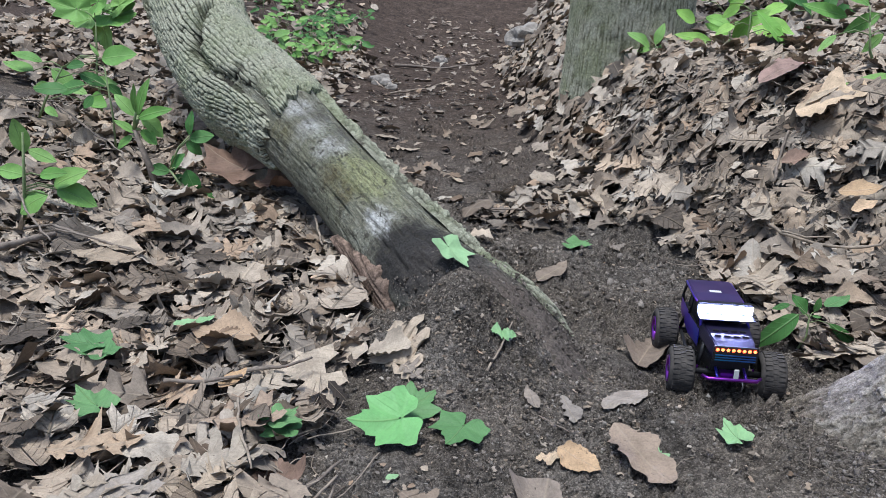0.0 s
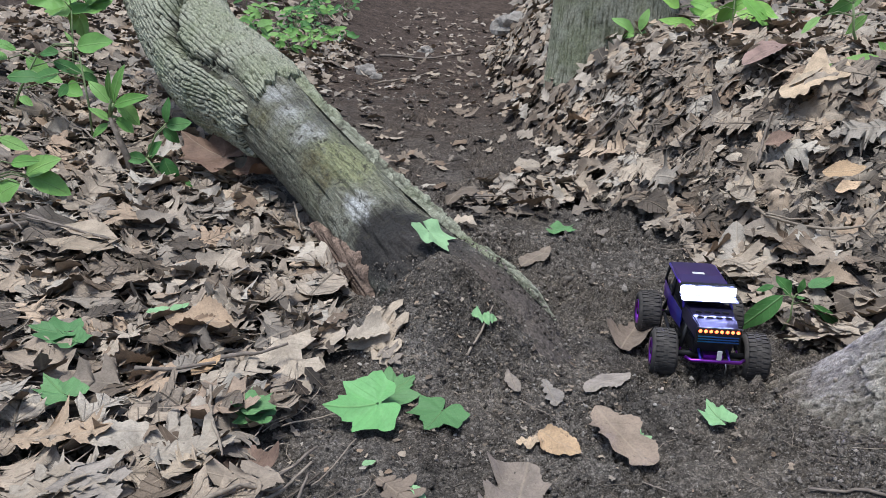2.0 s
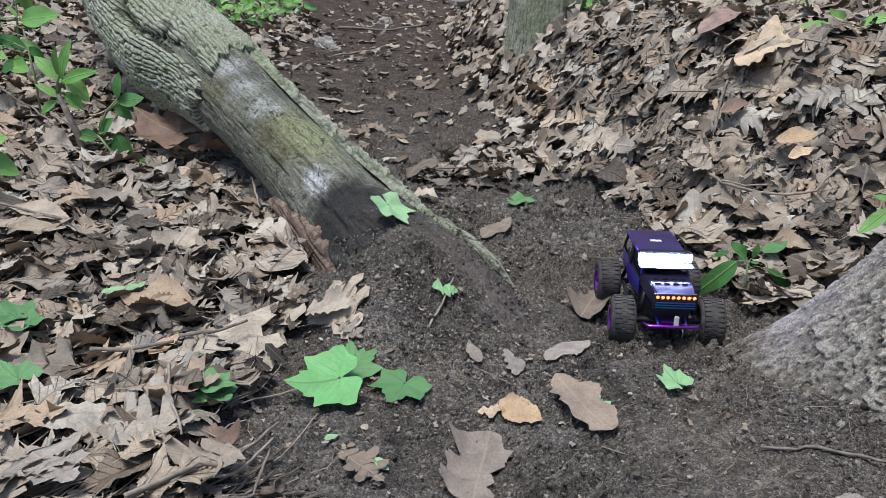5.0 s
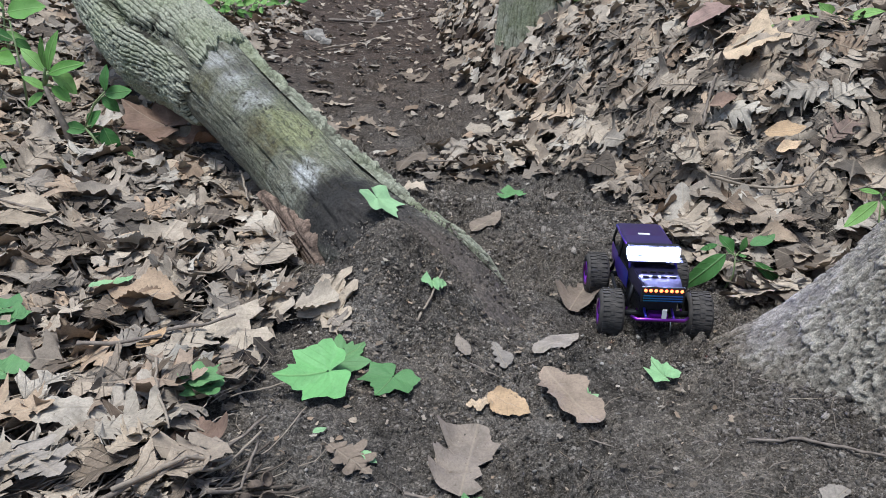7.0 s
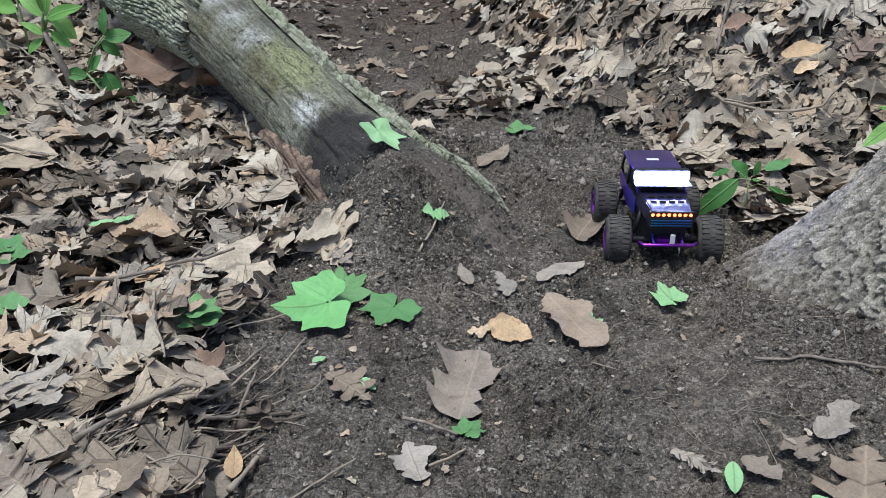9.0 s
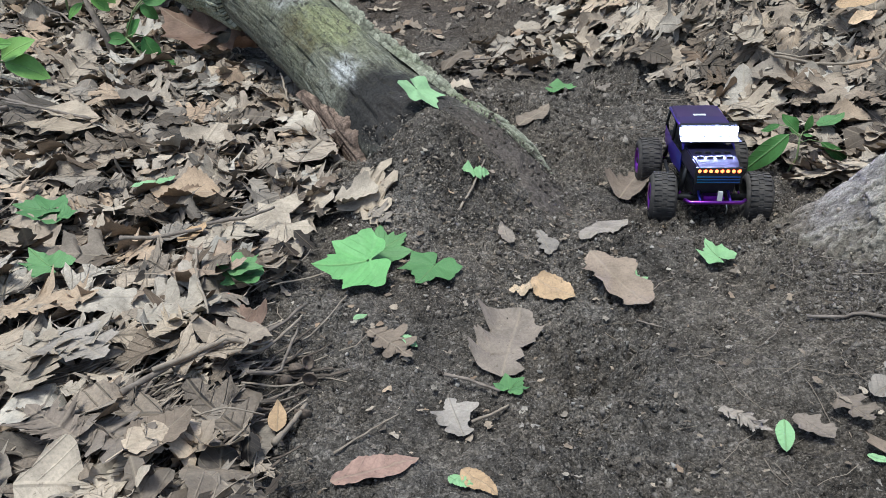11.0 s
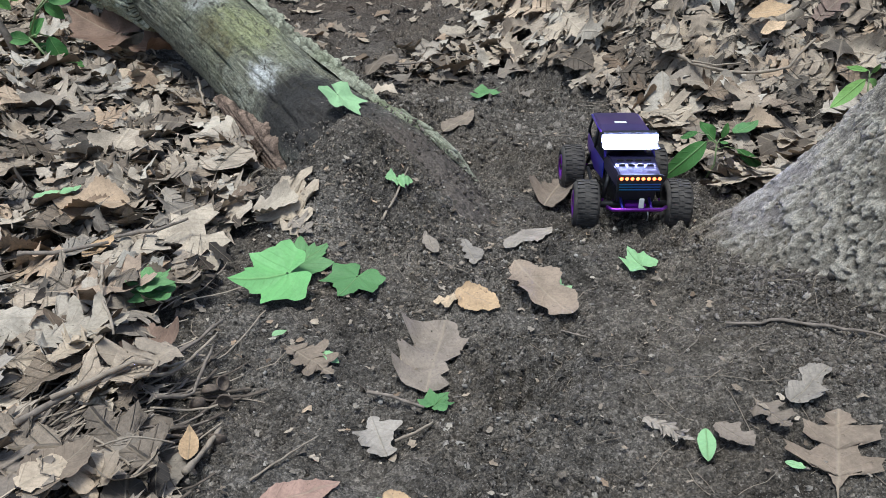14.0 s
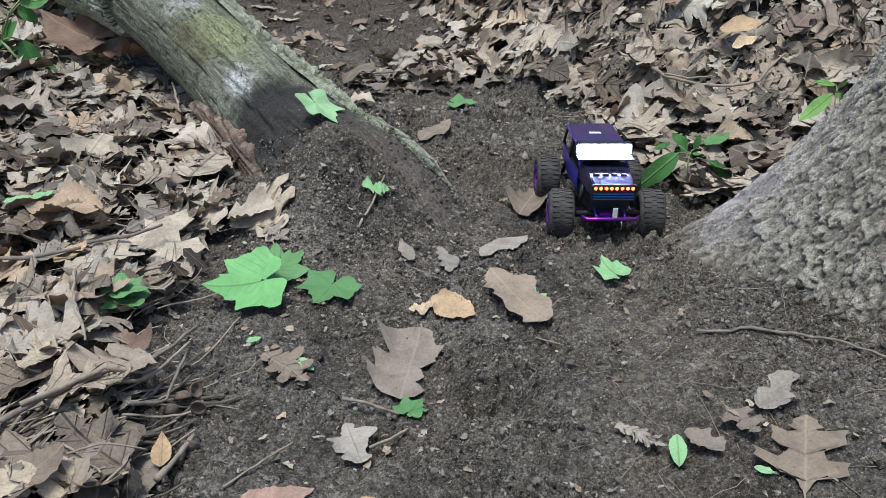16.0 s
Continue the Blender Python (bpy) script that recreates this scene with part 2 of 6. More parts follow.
SOIL = soil_material()
LITTER = leaf_material("leaf_litter", True)
# decayed bits, coloured darker still for the shade in gaps between leaves
ROTTED_GAP_SHADE = leaf_material("rotted_leaf_bits", True, ((0.0, (0.028, 0.022, 0.018)), (0.45, (0.07, 0.055, 0.044)), (0.8, (0.15, 0.12, 0.095)), (1.0, (0.30, 0.25, 0.20))))
DRY_LEAF = leaf_material("dry_leaf", False)
LOOSE_LEAF = leaf_material("loose_dry_leaf", False, unit=0.09)
WOOD = bare_wood_material()
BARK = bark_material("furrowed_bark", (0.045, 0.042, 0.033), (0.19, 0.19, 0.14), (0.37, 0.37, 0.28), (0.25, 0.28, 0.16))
SMOOTH_BARK = bark_material("smooth_bark", (0.13, 0.128, 0.092), (0.27, 0.265, 0.195), (0.38, 0.375, 0.29), (0.24, 0.27, 0.14))
ROOT_BARK = bark_material("dusty_root_bark", (0.05, 0.044, 0.037), (0.30, 0.268, 0.222), (0.56, 0.505, 0.42), (0.44, 0.39, 0.325), 30.0, 0.008, 0.05)
TWIG = plain_material("dry_twig", (0.12, 0.095, 0.075), (0.30, 0.25, 0.205), 70, 0.85)
PALE_TWIG = plain_material("pale_twig", (0.2, 0.16, 0.12), (0.40, 0.33, 0.255), 70, 0.8)
def crumb_material():
    m, n, l, b = material("dry_soil_crumb", 0.95, 0, 0.1)
    c = ramp(n, l, n.new("ShaderNodeNewGeometry").outputs["Random Per Island"], (0.0, (0.075, 0.063, 0.053)), (0.5, (0.165, 0.143, 0.122)), (0.9, (0.265, 0.233, 0.20)), (1.0, (0.36, 0.32, 0.275)))
    f = noise_node(n, l, 420, 4, 0.7)
    c = mix(n, l, 1.0, c, ramp(n, l, f, (0.35, grey(0.6)), (0.65, grey(1.4))), "MULTIPLY")
    l.new(c, b.inputs["Base Color"])
    bump(n, l, f, b, 0.8, 0.003)
    return m


CRUMB = crumb_material()
STONE = plain_material("field_stone", (0.2, 0.18, 0.155), (0.42, 0.385, 0.34), 40, 0.85)


# ---------------------------------------------------------------- helpers
def lattice(ix, iy, seed):
    v = np.sin(ix * 127.1 + iy * 311.7 + seed * 74.7) * 43758.5453
    return v - np.floor(v)


def vnoise(x, y, seed=0):
    """Smooth value noise from 0 to 1 on a unit lattice."""
    ix, iy = np.floor(x), np.floor(y)
    fx, fy = x - ix, y - iy
    fx, fy = fx * fx * (3 - 2 * fx), fy * fy * (3 - 2 * fy)
    a = lattice(ix, iy, seed) * (1 - fx) + lattice(ix + 1, iy, seed) * fx
    b = lattice(ix, iy + 1, seed) * (1 - fx) + lattice(ix + 1, iy + 1, seed) * fx
    return a * (1 - fy) + b * fy


def fbm(x, y, octaves=4, seed=0):
    out, amp = 0.0, 0.5
    for k in range(octaves):
        out = out + amp * vnoise(x * 2 ** k, y * 2 ** k, seed + k * 7)
        amp *= 0.5
    return out


def smooth(a, b, v):
    t = np.clip((v - a) / (b - a), 0, 1)
    return t * t * (3 - 2 * t)


def hill(x, y, cx, cy, rx, ry, h):
    return h * np.exp(-(((x - cx) / rx) ** 2 + ((y - cy) / ry) ** 2))


def bank_edge(y):
    """Where the leafy bank begins, to the right of the trail."""
    return np.interp(y, [0.3, 0.9, 1.3, 1.6, 1.9, 2.4, 3.0, 4.0, 6.0, 9.0], [0.9, 0.75, 0.56, 0.42, 0.30, 0.20, 0.08, -0.02, -0.1, 0.3])


def ground_height(x, y):
    """The lie of the land without its crumbs."""
    x, y = np.asarray(x, float), np.asarray(y, float)
    z = 0.012 * (fbm(x * 2.3 + 5, y * 2.3, 3, 3) - 0.45)
    s = x - bank_edge(y)
    z = z + smooth(1.15, 1.75, y) * (0.35 * smooth(-0.06, 0.42, s) + 0.14 * smooth(0.4, 1.6, s))
    z = z + 0.07 * smooth(-0.45, -1.1, x) + 0.22 * smooth(-0.7, -2.4, x) * smooth(0.8, 2.2, y)
    z = z + hill(x, y, -0.62, 1.75, 0.30, 0.35, 0.03)
    z = z - hill(x, y, -0.15, 2.5, 0.35, 0.7, 0.055) - hill(x, y, 0.2, 1.5, 0.3, 0.3, 0.014)
    # mound over the buried end of the log, and the lip from it to the standing tree
    z = z + hill(x, y, -0.09, 1.075, 0.105, 0.115, 0.066) + hill(x, y, -0.05, 1.145, 0.085, 0.085, 0.078)
    z = z + hill(x, y, 0.03, 1.085, 0.075, 0.07, 0.026)
    z = z + hill(x, y, 0.30, 0.93, 0.22, 0.05, 0.018) - hill(x, y, 0.34, 1.12, 0.17, 0.14, 0.022) - hill(x, y, 0.375, 1.20, 0.12, 0.07, 0.006)
    z = z + hill(x, y, 0.50, 0.80, 0.12, 0.14, 0.045) + hill(x, y, 0.62, 0.64, 0.17, 0.15, 0.085)
    z = z + hill(x, y, 0.03, 0.60, 0.2, 0.2, -0.012)
    # the slope behind
    z = z + 0.13 * np.maximum(y - 6.0, 0) ** 1.08 * smooth(6, 9, y) + 0.03 * np.maximum(y - 3.0, 0) * smooth(-0.9, -1.8, x)
    z = z + 0.10 * smooth(2.8, 4.5, y) * smooth(-0.1, 0.25, s)
    far = np.hypot(x, y)
    z = z + 0.02 * np.maximum(far - 8, 0)
    return z


def litter_cover(x, y):
    """How thickly dead leaves lie, 0 on bare soil to 1."""
    x, y = np.asarray(x, float), np.asarray(y, float)
    wob = 0.10 * (fbm(x * 6 + 2, y * 6, 3, 11) - 0.45)
    left = smooth(0.03, -0.05, x - np.interp(y, [0.2, 0.55, 0.75, 1.0, 1.2, 1.45, 1.9, 2.6, 3.4, 5.0, 7.0],
                                              [-0.08, -0.15, -0.23, -0.20, -0.2, -0.3, -0.62, -0.9, -0.75, -0.9, -1.3]) + wob)
    verge = np.interp(y, [1.0, 1.15, 1.3, 1.6, 1.9, 2.4, 3.0, 4.0, 6.0, 9.0], [0.62, 0.52, 0.47, 0.40, 0.30, 0.20, 0.08, -0.02, -0.1, 0.3])
    right = smooth(-0.03, 0.06, x - verge + wob + 0.02) * smooth(1.0, 1.12, y)
    across = np.exp(-(((y - 1.95 - 0.25 * x) / 0.16) ** 2)) * smooth(-0.25, 0.1, x)
    far = smooth(10, 14, y)
    return np.clip(np.maximum(np.maximum(left, right), np.maximum(0.85 * across, far)), 0, 1)


def crumb(x, y):
    """Clods and crumbs of the bare soil."""
    rough = smooth(0.3, 0.62, fbm(x * 7 + 3, y * 7, 3, 38))
    near = smooth(4.6, 2.2, y) * smooth(1.3, 0.8, np.abs(x))
    c = 0.026 * (fbm(x * 15, y * 15, 3, 21) - 0.46) * (0.35 + 0.65 * smooth(5.0, 2.0, y))
    d = 0.036 * (np.abs(fbm(x * 62, y * 62, 3, 31) - 0.42) - 0.09) * (0.3 + 1.1 * rough)
    d = d + 0.011 * (smooth(0.35, 0.7, vnoise(x * 125, y * 125, 35)) - 0.5) * (0.15 + rough) + 0.004 * (vnoise(x * 210, y * 210, 36) - 0.5)
    # open pits between the crumbs
    d = d - 0.012 * smooth(0.66, 0.84, vnoise(x * 92 + 7, y * 92, 37)) * (0.1 + rough)
    c = c + near * d
    return c * (1 - 0.5 * litter_cover(x, y))


def soil_height(x, y):
    return ground_height(x, y) + crumb(np.asarray(x, float), np.asarray(y, float))


def mesh_of(name, verts, faces, mat, smooth_faces=True, uvs=None, relief=None):
    me = bpy.data.meshes.new(name)
    if isinstance(verts, np.ndarray) and isinstance(faces, np.ndarray):
        k = faces.shape[1]
        me.vertices.add(len(verts))
        me.vertices.foreach_set("co", np.ascontiguousarray(verts, np.float32).ravel())
        me.loops.add(faces.size)
        me.loops.foreach_set("vertex_index", np.ascontiguousarray(faces, np.int32).ravel())
        me.polygons.add(len(faces))
        me.polygons.foreach_set("loop_start", np.arange(0, faces.size, k, dtype=np.int32))
        me.update(calc_edges=True)
    else:
        me.from_pydata([tuple(v) for v in verts], [], faces if not isinstance(faces, np.ndarray) else faces.tolist())
    if smooth_faces:
        me.polygons.foreach_set("use_smooth", np.ones(len(me.polygons), bool))
    if uvs is not None:
        layer = me.uv_layers.new(name="UVMap")
        idx = np.empty(len(me.loops), np.int32)
        me.loops.foreach_get("vertex_index", idx)
        layer.data.foreach_set("uv", np.asarray(uvs, np.float32)[idx].ravel())
    if relief is not None:
        at = me.attributes.new("relief", "FLOAT", "POINT")
        at.data.foreach_set("value", np.asarray(relief, np.float32))
    me.materials.append(mat)
    me.update()
    return me


def part(name, data, mat, parent, label=""):
    """A bmesh or a mesh as one object under a thing or part."""
    if isinstance(data, bmesh.types.BMesh):
        me = bpy.data.meshes.new(name)
        data.to_mesh(me)
        data.free()
        me.materials.append(mat)
    else:
        me = data
    ob = new(name, me)
    ob.parent = parent
    if label:
        ob["label"] = label
    return ob


def empty(name, place=(0, 0, 0), turn=(0, 0, 0)):
    e = new(name)
    e.empty_display_size = 0.02
    e.matrix_basis = pose(*place, *turn)
    return e


def tube_mesh(name, pts, radii, mat, sides=8, wobble=0.0, seed=0):
    """A tapered, slightly crooked rod along points."""
    rng = np.random.default_rng(seed)
    pts = [Vector(p) for p in pts]
    verts, faces = [], []
    for i, p in enumerate(pts):
        d = (pts[min(i + 1, len(pts) - 1)] - pts[max(i - 1, 0)]).normalized()
        u = d.cross(Vector((0.31, 0.2, 0.93))).normalized()
        v = d.cross(u)
        for k in range(sides):
            a = 2 * math.pi * k / sides
            r = radii[i] * (1 + wobble * (rng.random() - 0.5))
            verts.append(p + u * (math.cos(a) * r) + v * (math.sin(a) * r))
    for i in range(len(pts) - 1):
        for k in range(sides):
            a, b = i * sides + k, i * sides + (k + 1) % sides
            faces.append((a, b, b + sides, a + sides))
    faces.append(tuple(range(sides))[::-1])
    faces.append(tuple(range((len(pts) - 1) * sides, len(pts) * sides)))
    return mesh_of(name, verts, faces, mat)


# ---------------------------------------------------------------- ground
def stretched(lo, hi, step, far, grow):
    mid = list(np.arange(lo, hi, step))
    out, s, v = [], step, hi
    while v < far[1]:
        out.append(v)
        s *= grow
        v += s
    low, s, v = [], step, lo
    while v > far[0]:
        s *= grow
        v -= s
        low.append(v)
    return np.array(low[::-1] + mid + out)


def build_ground():
    xs = stretched(-0.35, 0.66, 0.0029, (-70, 70), 1.05)
    ys = stretched(0.42, 1.6, 0.0029, (-40, 90), 1.02)
    gx, gy = np.meshgrid(xs, ys)
    gz = soil_height(gx, gy)
    verts = np.stack([gx, gy, gz], -1).reshape(-1, 3)
    nx, ny = len(xs), len(ys)
    i = (np.arange(ny - 1)[:, None] * nx + np.arange(nx - 1)[None]).ravel()
    faces = np.stack([i, i + 1, i + nx + 1, i + nx], -1)
    g = new("ground", mesh_of("ground", verts, faces, SOIL))
    tagged(g, "dark crumbly forest soil with a worn trail between leafy banks", "ground", kind="structure")


build_ground()


# ---------------------------------------------------------------- leaning trunk across the trail
AXIS = [((0.075, 1.10, -0.125), 0.135), ((-0.02, 1.205, -0.035), 0.132), ((-0.105, 1.305, 0.008), 0.115), ((-0.165, 1.375, 0.04), 0.106),
        ((-0.26, 1.475, 0.10), 0.092), ((-0.36, 1.59, 0.16), 0.088), ((-0.47, 1.72, 0.215), 0.093), ((-0.57, 1.85, 0.25), 0.108),
        ((-0.69, 1.99, 0.28), 0.122), ((-0.84, 2.17, 0.36), 0.115), ((-1.0, 2.42, 0.50), 0.13), ((-1.22, 2.78, 0.80), 0.15),
        ((-1.42, 3.2, 1.25), 0.16), ((-1.6, 3.6, 1.9), 0.16)]


def axis_at(u):
    """Centre and radius at u from 0 to 1 along the leaning trunk (Catmull-Rom)."""
    n = len(AXIS) - 1
    f = np.clip(u, 0, 1) * n
    i = np.minimum(f.astype(int), n - 1)
    t = (f - i)[..., None]
    p = np.array([(*c, r) for c, r in AXIS])
    p0, p1, p2, p3 = p[np.maximum(i - 1, 0)], p[i], p[i + 1], p[np.minimum(i + 2, n)]
    return 0.5 * (2 * p1 + (p2 - p0) * t + (2 * p0 - 5 * p1 + 4 * p2 - p3) * t * t + (3 * p1 - p0 - 3 * p2 + p3) * t ** 3)


_U = np.linspace(0, 1, 400)
_ARC = np.concatenate([[0], np.cumsum(np.linalg.norm(np.diff(axis_at(_U)[:, :3], axis=0), axis=1))])


def arc(u):
    """Metres along the trunk."""
    return np.interp(u, _U, _ARC)


def trunk_point(u, a, lift):
    """Points on the trunk's skin: u along, a the angle round it (0 = towards the near right, 90 = up), lifted outwards."""
    u, a, lift = np.broadcast_arrays(np.asarray(u, float), np.asarray(a, float), np.asarray(lift, float))
    c = axis_at(u)
    d = axis_at(u + 0.01)[..., :3] - axis_at(u - 0.01)[..., :3]
    d /= np.linalg.norm(d, axis=-1, keepdims=True)
    side = np.cross(d, [0, 0, 1.0])
    side /= np.linalg.norm(side, axis=-1, keepdims=True)
    up = np.cross(side, d)
    r = c[..., 3] + lift
    return c[..., :3] + r[..., None] * (np.cos(a)[..., None] * side + np.sin(a)[..., None] * up)


def grid_faces(nu, na, wrap):
    i = np.arange(nu - 1)[:, None] * na + np.arange(na if wrap else na - 1)[None]
    j = np.arange(nu - 1)[:, None] * na + (np.arange(na if wrap else na - 1)[None] + 1) % na
    return np.stack([i, j, j + na, i + na], -1).reshape(-1, 4)


def furrows(s, q, seed, across=80.0):
    """Long, flat-topped bark plates between narrow wavering furrows, 0 to 1: s along and q round, in metres."""
    ph = q * across + 1.7 * (vnoise(s * 4, q * 14, seed) - 0.5) + 0.55 * (vnoise(s * 24, q * 50, seed + 1) - 0.5) + 0.4 * (vnoise(s * 70, q * 120, seed + 8) - 0.5)
    ident = np.floor(ph)
    t = ph - ident
    ridge = smooth(0.03, 0.20, np.minimum(t, 1 - t) * (0.7 + 0.6 * lattice(ident, ident * 0, seed)))
    plate = smooth(0.02, 0.12, np.abs(2 * vnoise(s * 15 + ident * 13.7, ident * 1.0, seed + 2) - 1))
    chip = fbm(s * 90, q * 130, 3, seed + 3)
    return np.clip(ridge * (0.18 + 0.82 * plate) * (0.45 + 1.1 * chip), 0, 1)


def lumps(s, q, seed):
    """Crumbly, weathered bark with dark pits and no clear direction, 0 to 1."""
    w = 2.2 * (fbm(s * 26, q * 26, 3, seed) - 0.45)
    a = vnoise(s * 62 + w, q * 80 + w, seed)
    b = vnoise(s * 130 - w, q * 150 + w, seed + 2)
    c = vnoise(s * 290, q * 290, seed + 4)
    worn = smooth(0.48, 0.62, fbm(s * 9, q * 9, 3, seed + 6))
    v = 0.42 * a + 0.33 * b + 0.25 * c
    return np.clip(smooth(0.36, 0.62, v) * (1 - 0.4 * worn) + 0.4 * worn, 0, 1)


def build_leaning_trunk():
    tree = tagged(empty("leaning_tree_trunk", (0, 0, 0)), "leaning grey tree trunk with peeled bark and mossy bare wood", "tree trunk")
    # bare wood
    nu, na = 520, 220
    u, a = np.meshgrid(np.linspace(0, 0.62, nu), np.linspace(0, 2 * np.pi, na, endpoint=False), indexing="ij")
    s = arc(u)
    lump = 0.02 * (fbm(s * 7, np.cos(a) * 1.6 + 4, 3, 41) - 0.45) + 0.006 * (fbm(s * 12, a * 7, 4, 42) - 0.45)
    crack = -0.007 * smooth(0.56, 0.66, fbm(s * 7, a * 12, 3, 47)) + 0.0035 * (fbm(s * 60, a * 14, 4, 48) - 0.45)
    caked = smooth(0.19, 0.13, u + 0.05 * (fbm(s * 14, a * 4, 3, 49) - 0.45)) * smooth(60, 85, np.degrees(a)) * smooth(185, 160, np.degrees(a))
    crack = crack + caked * (0.004 + 0.020 * (fbm(s * 45, a * 5.5, 4, 46) - 0.45))
    gap = np.interp(u, [0.105, 0.22, 0.31, 0.5], [76, 67, 57, 58])
    crack = crack - 0.012 * np.exp(-((np.degrees(a) - gap - 6 * (fbm(s * 9, s * 0, 3, 45) - 0.45)) / 3.5) ** 2) * smooth(0.10, 0.16, u) * smooth(0.5, 0.47, u)
    v = trunk_point(u, a, lump + crack - 0.004)
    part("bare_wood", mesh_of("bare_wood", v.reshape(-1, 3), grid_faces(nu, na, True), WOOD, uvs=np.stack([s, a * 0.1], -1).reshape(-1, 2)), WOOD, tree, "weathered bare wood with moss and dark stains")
    # bark sleeve with a torn lower edge
    nu, na = 620, 460
    uu = np.linspace(0, 1, nu)[:, None]
    a = np.linspace(0, 2 * np.pi, na, endpoint=False)[None]
    deg = np.degrees(a) % 360
    edge = np.interp(deg, [0, 50, 66, 90, 112, 136, 160, 202, 250, 300, 360], [0.48, 0.487, 0.481, 0.479, 0.474, 0.467, 0.457, 0.462, 0.47, 0.47, 0.48])
    edge = edge + 0.055 * (fbm(deg / 22, deg * 0, 5, 51) - 0.45)
    u = edge + (1 - edge) * uu ** 1.25
    s, q = arc(u), a * 0.115
    rl = furrows(s, q, 60, 104.0)
    knot = np.exp(-(((u - 0.668) / 0.012) ** 2 + ((deg - 134) / 7) ** 2))
    # the seam where the outer bark has slipped over the inner
    seam_u = np.array([0.70, 0.688, 0.674, 0.664, 0.645, 0.607, 0.54, 0.493, 0.462])
    seam_d = np.array([95, 110, 126, 138, 148, 146, 140, 140, 148.0])
    su, sq = arc(seam_u), np.radians(seam_d) * 0.115
    wob = 0.02 * (fbm(s * 30, q * 30, 3, 68) - 0.45)
    near = np.min([np.hypot(s - np.interp(k, np.arange(9), su) + wob, q - np.interp(k, np.arange(9), sq) + wob) for k in np.linspace(0, 8, 60)], axis=0)
    seam = np.exp(-(near / 0.013) ** 2)
    torn = smooth(0.035, 0.02, np.hypot((s - 1.0) * 0.6, q - np.radians(126) * 0.115) + 2 * wob) * smooth(0.60, 0.5, u)
    rl = rl * (1 - 0.85 * torn)
    lift = 0.010 + 0.0075 * rl * smooth(0, 0.05, uu) + 0.012 * (fbm(s * 4, deg / 40, 3, 62) - 0.4) - 0.03 * knot - 0.028 * seam - 0.004 * torn
    lift = lift + 0.007 * (fbm(s * 70, q * 120, 4, 66) - 0.45) - 0.012 * smooth(0.004, 0.0, uu)
    v = trunk_point(u, np.broadcast_to(a, u.shape), lift)
    # knot and seam lower the relief, so shade is coloured into them too
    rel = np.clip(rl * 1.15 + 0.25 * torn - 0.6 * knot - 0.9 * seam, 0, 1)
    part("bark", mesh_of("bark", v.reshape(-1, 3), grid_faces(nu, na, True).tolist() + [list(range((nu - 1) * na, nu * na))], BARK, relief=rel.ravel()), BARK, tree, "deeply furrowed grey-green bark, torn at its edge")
    # the ridge of bark that is left along the far side, and the bark on the root below it
    for u0, u1, at, mid_deg, half, high, seed, label in ((0.105, 0.385, [0.105, 0.22, 0.31, 0.5], [68, 60, 50, 50], 8.0, 0.026, 71, "narrow ridge of clinging grey bark"),
                                                         (0.042, 0.115, [0.0, 0.05, 0.1, 0.13], [36, 48, 60, 66], 11.0, 0.012, 271, "grey bark on the root's rim")):
        nu, na = 420, 48
        uu = np.linspace(0, 1, nu)[:, None]
        k = np.linspace(-1, 1, na)[None]
        u = u0 + u1 * uu + 0 * k if u0 > 0.05 else u0 + (u1 - u0) * uu + 0 * k
        sv = arc(u)
        wid = half * (0.35 + 0.65 * smooth(0.0, 0.35, uu)) * (0.7 + 0.6 * fbm(sv * 14, sv * 0, 4, seed))
        deg = np.interp(u, at, mid_deg) + 7 * (fbm(sv * 8, sv * 0, 3, seed + 1) - 0.45) + k * wid
        knob = fbm(sv * 42, k * 3.0 + 0 * sv, 4, seed + 2)
        split = smooth(0.02, 0.10, np.abs(fbm(sv * 30, k * 2.2 + 0 * sv, 3, seed + 3) - 0.45))
        rl = np.clip((0.25 + 1.3 * (knob - 0.2)) * (0.3 + 0.7 * split), 0, 1)
        crest = np.clip(1 - np.abs(k) ** 3, 0, 1)
        lift = (high * (0.35 + 0.65 * rl)) * crest * (0.35 + 0.65 * smooth(0.0, 0.25, uu)) * smooth(0.0, 0.03, uu) - 0.004
        v = trunk_point(u, np.radians(deg), lift)
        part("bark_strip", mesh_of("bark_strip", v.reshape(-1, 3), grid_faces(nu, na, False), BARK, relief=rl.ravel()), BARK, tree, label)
    # torn flake at the lower left side
    nu, na = 120, 48
    uu = np.linspace(0, 1, nu)[:, None]
    k = np.linspace(-1, 1, na)[None]
    u = 0.135 + 0.17 * uu + 0 * k
    deg = 184 + 6 * uu + k * 26 * np.sin(np.pi * (0.08 + 0.9 * uu)) * (0.55 + 0.9 * fbm(uu * 11 + 3 * np.sign(k), uu * 0, 4, 81))
    rl = smooth(0.25, 0.65, fbm(arc(u) * 16 + 3 * np.radians(deg), np.radians(deg) * 26, 4, 83))
    v = trunk_point(u, np.radians(deg), (0.011 + 0.0035 * rl + 0.006 * uu * smooth(-0.2, 1, k)) * (1 - np.abs(k) ** 8) - 0.003)
    part("bark_flake", mesh_of("bark_flake", v.reshape(-1, 3), grid_faces(nu, na, False), RED_BARK, relief=np.clip(rl + 0.1, 0, 1).ravel()), RED_BARK, tree, "torn flake of reddish-brown bark")


RED_BARK = bark_material("torn_inner_bark", (0.03, 0.022, 0.018), (0.12, 0.086, 0.066), (0.26, 0.185, 0.14), (0.16, 0.12, 0.095))
build_leaning_trunk()


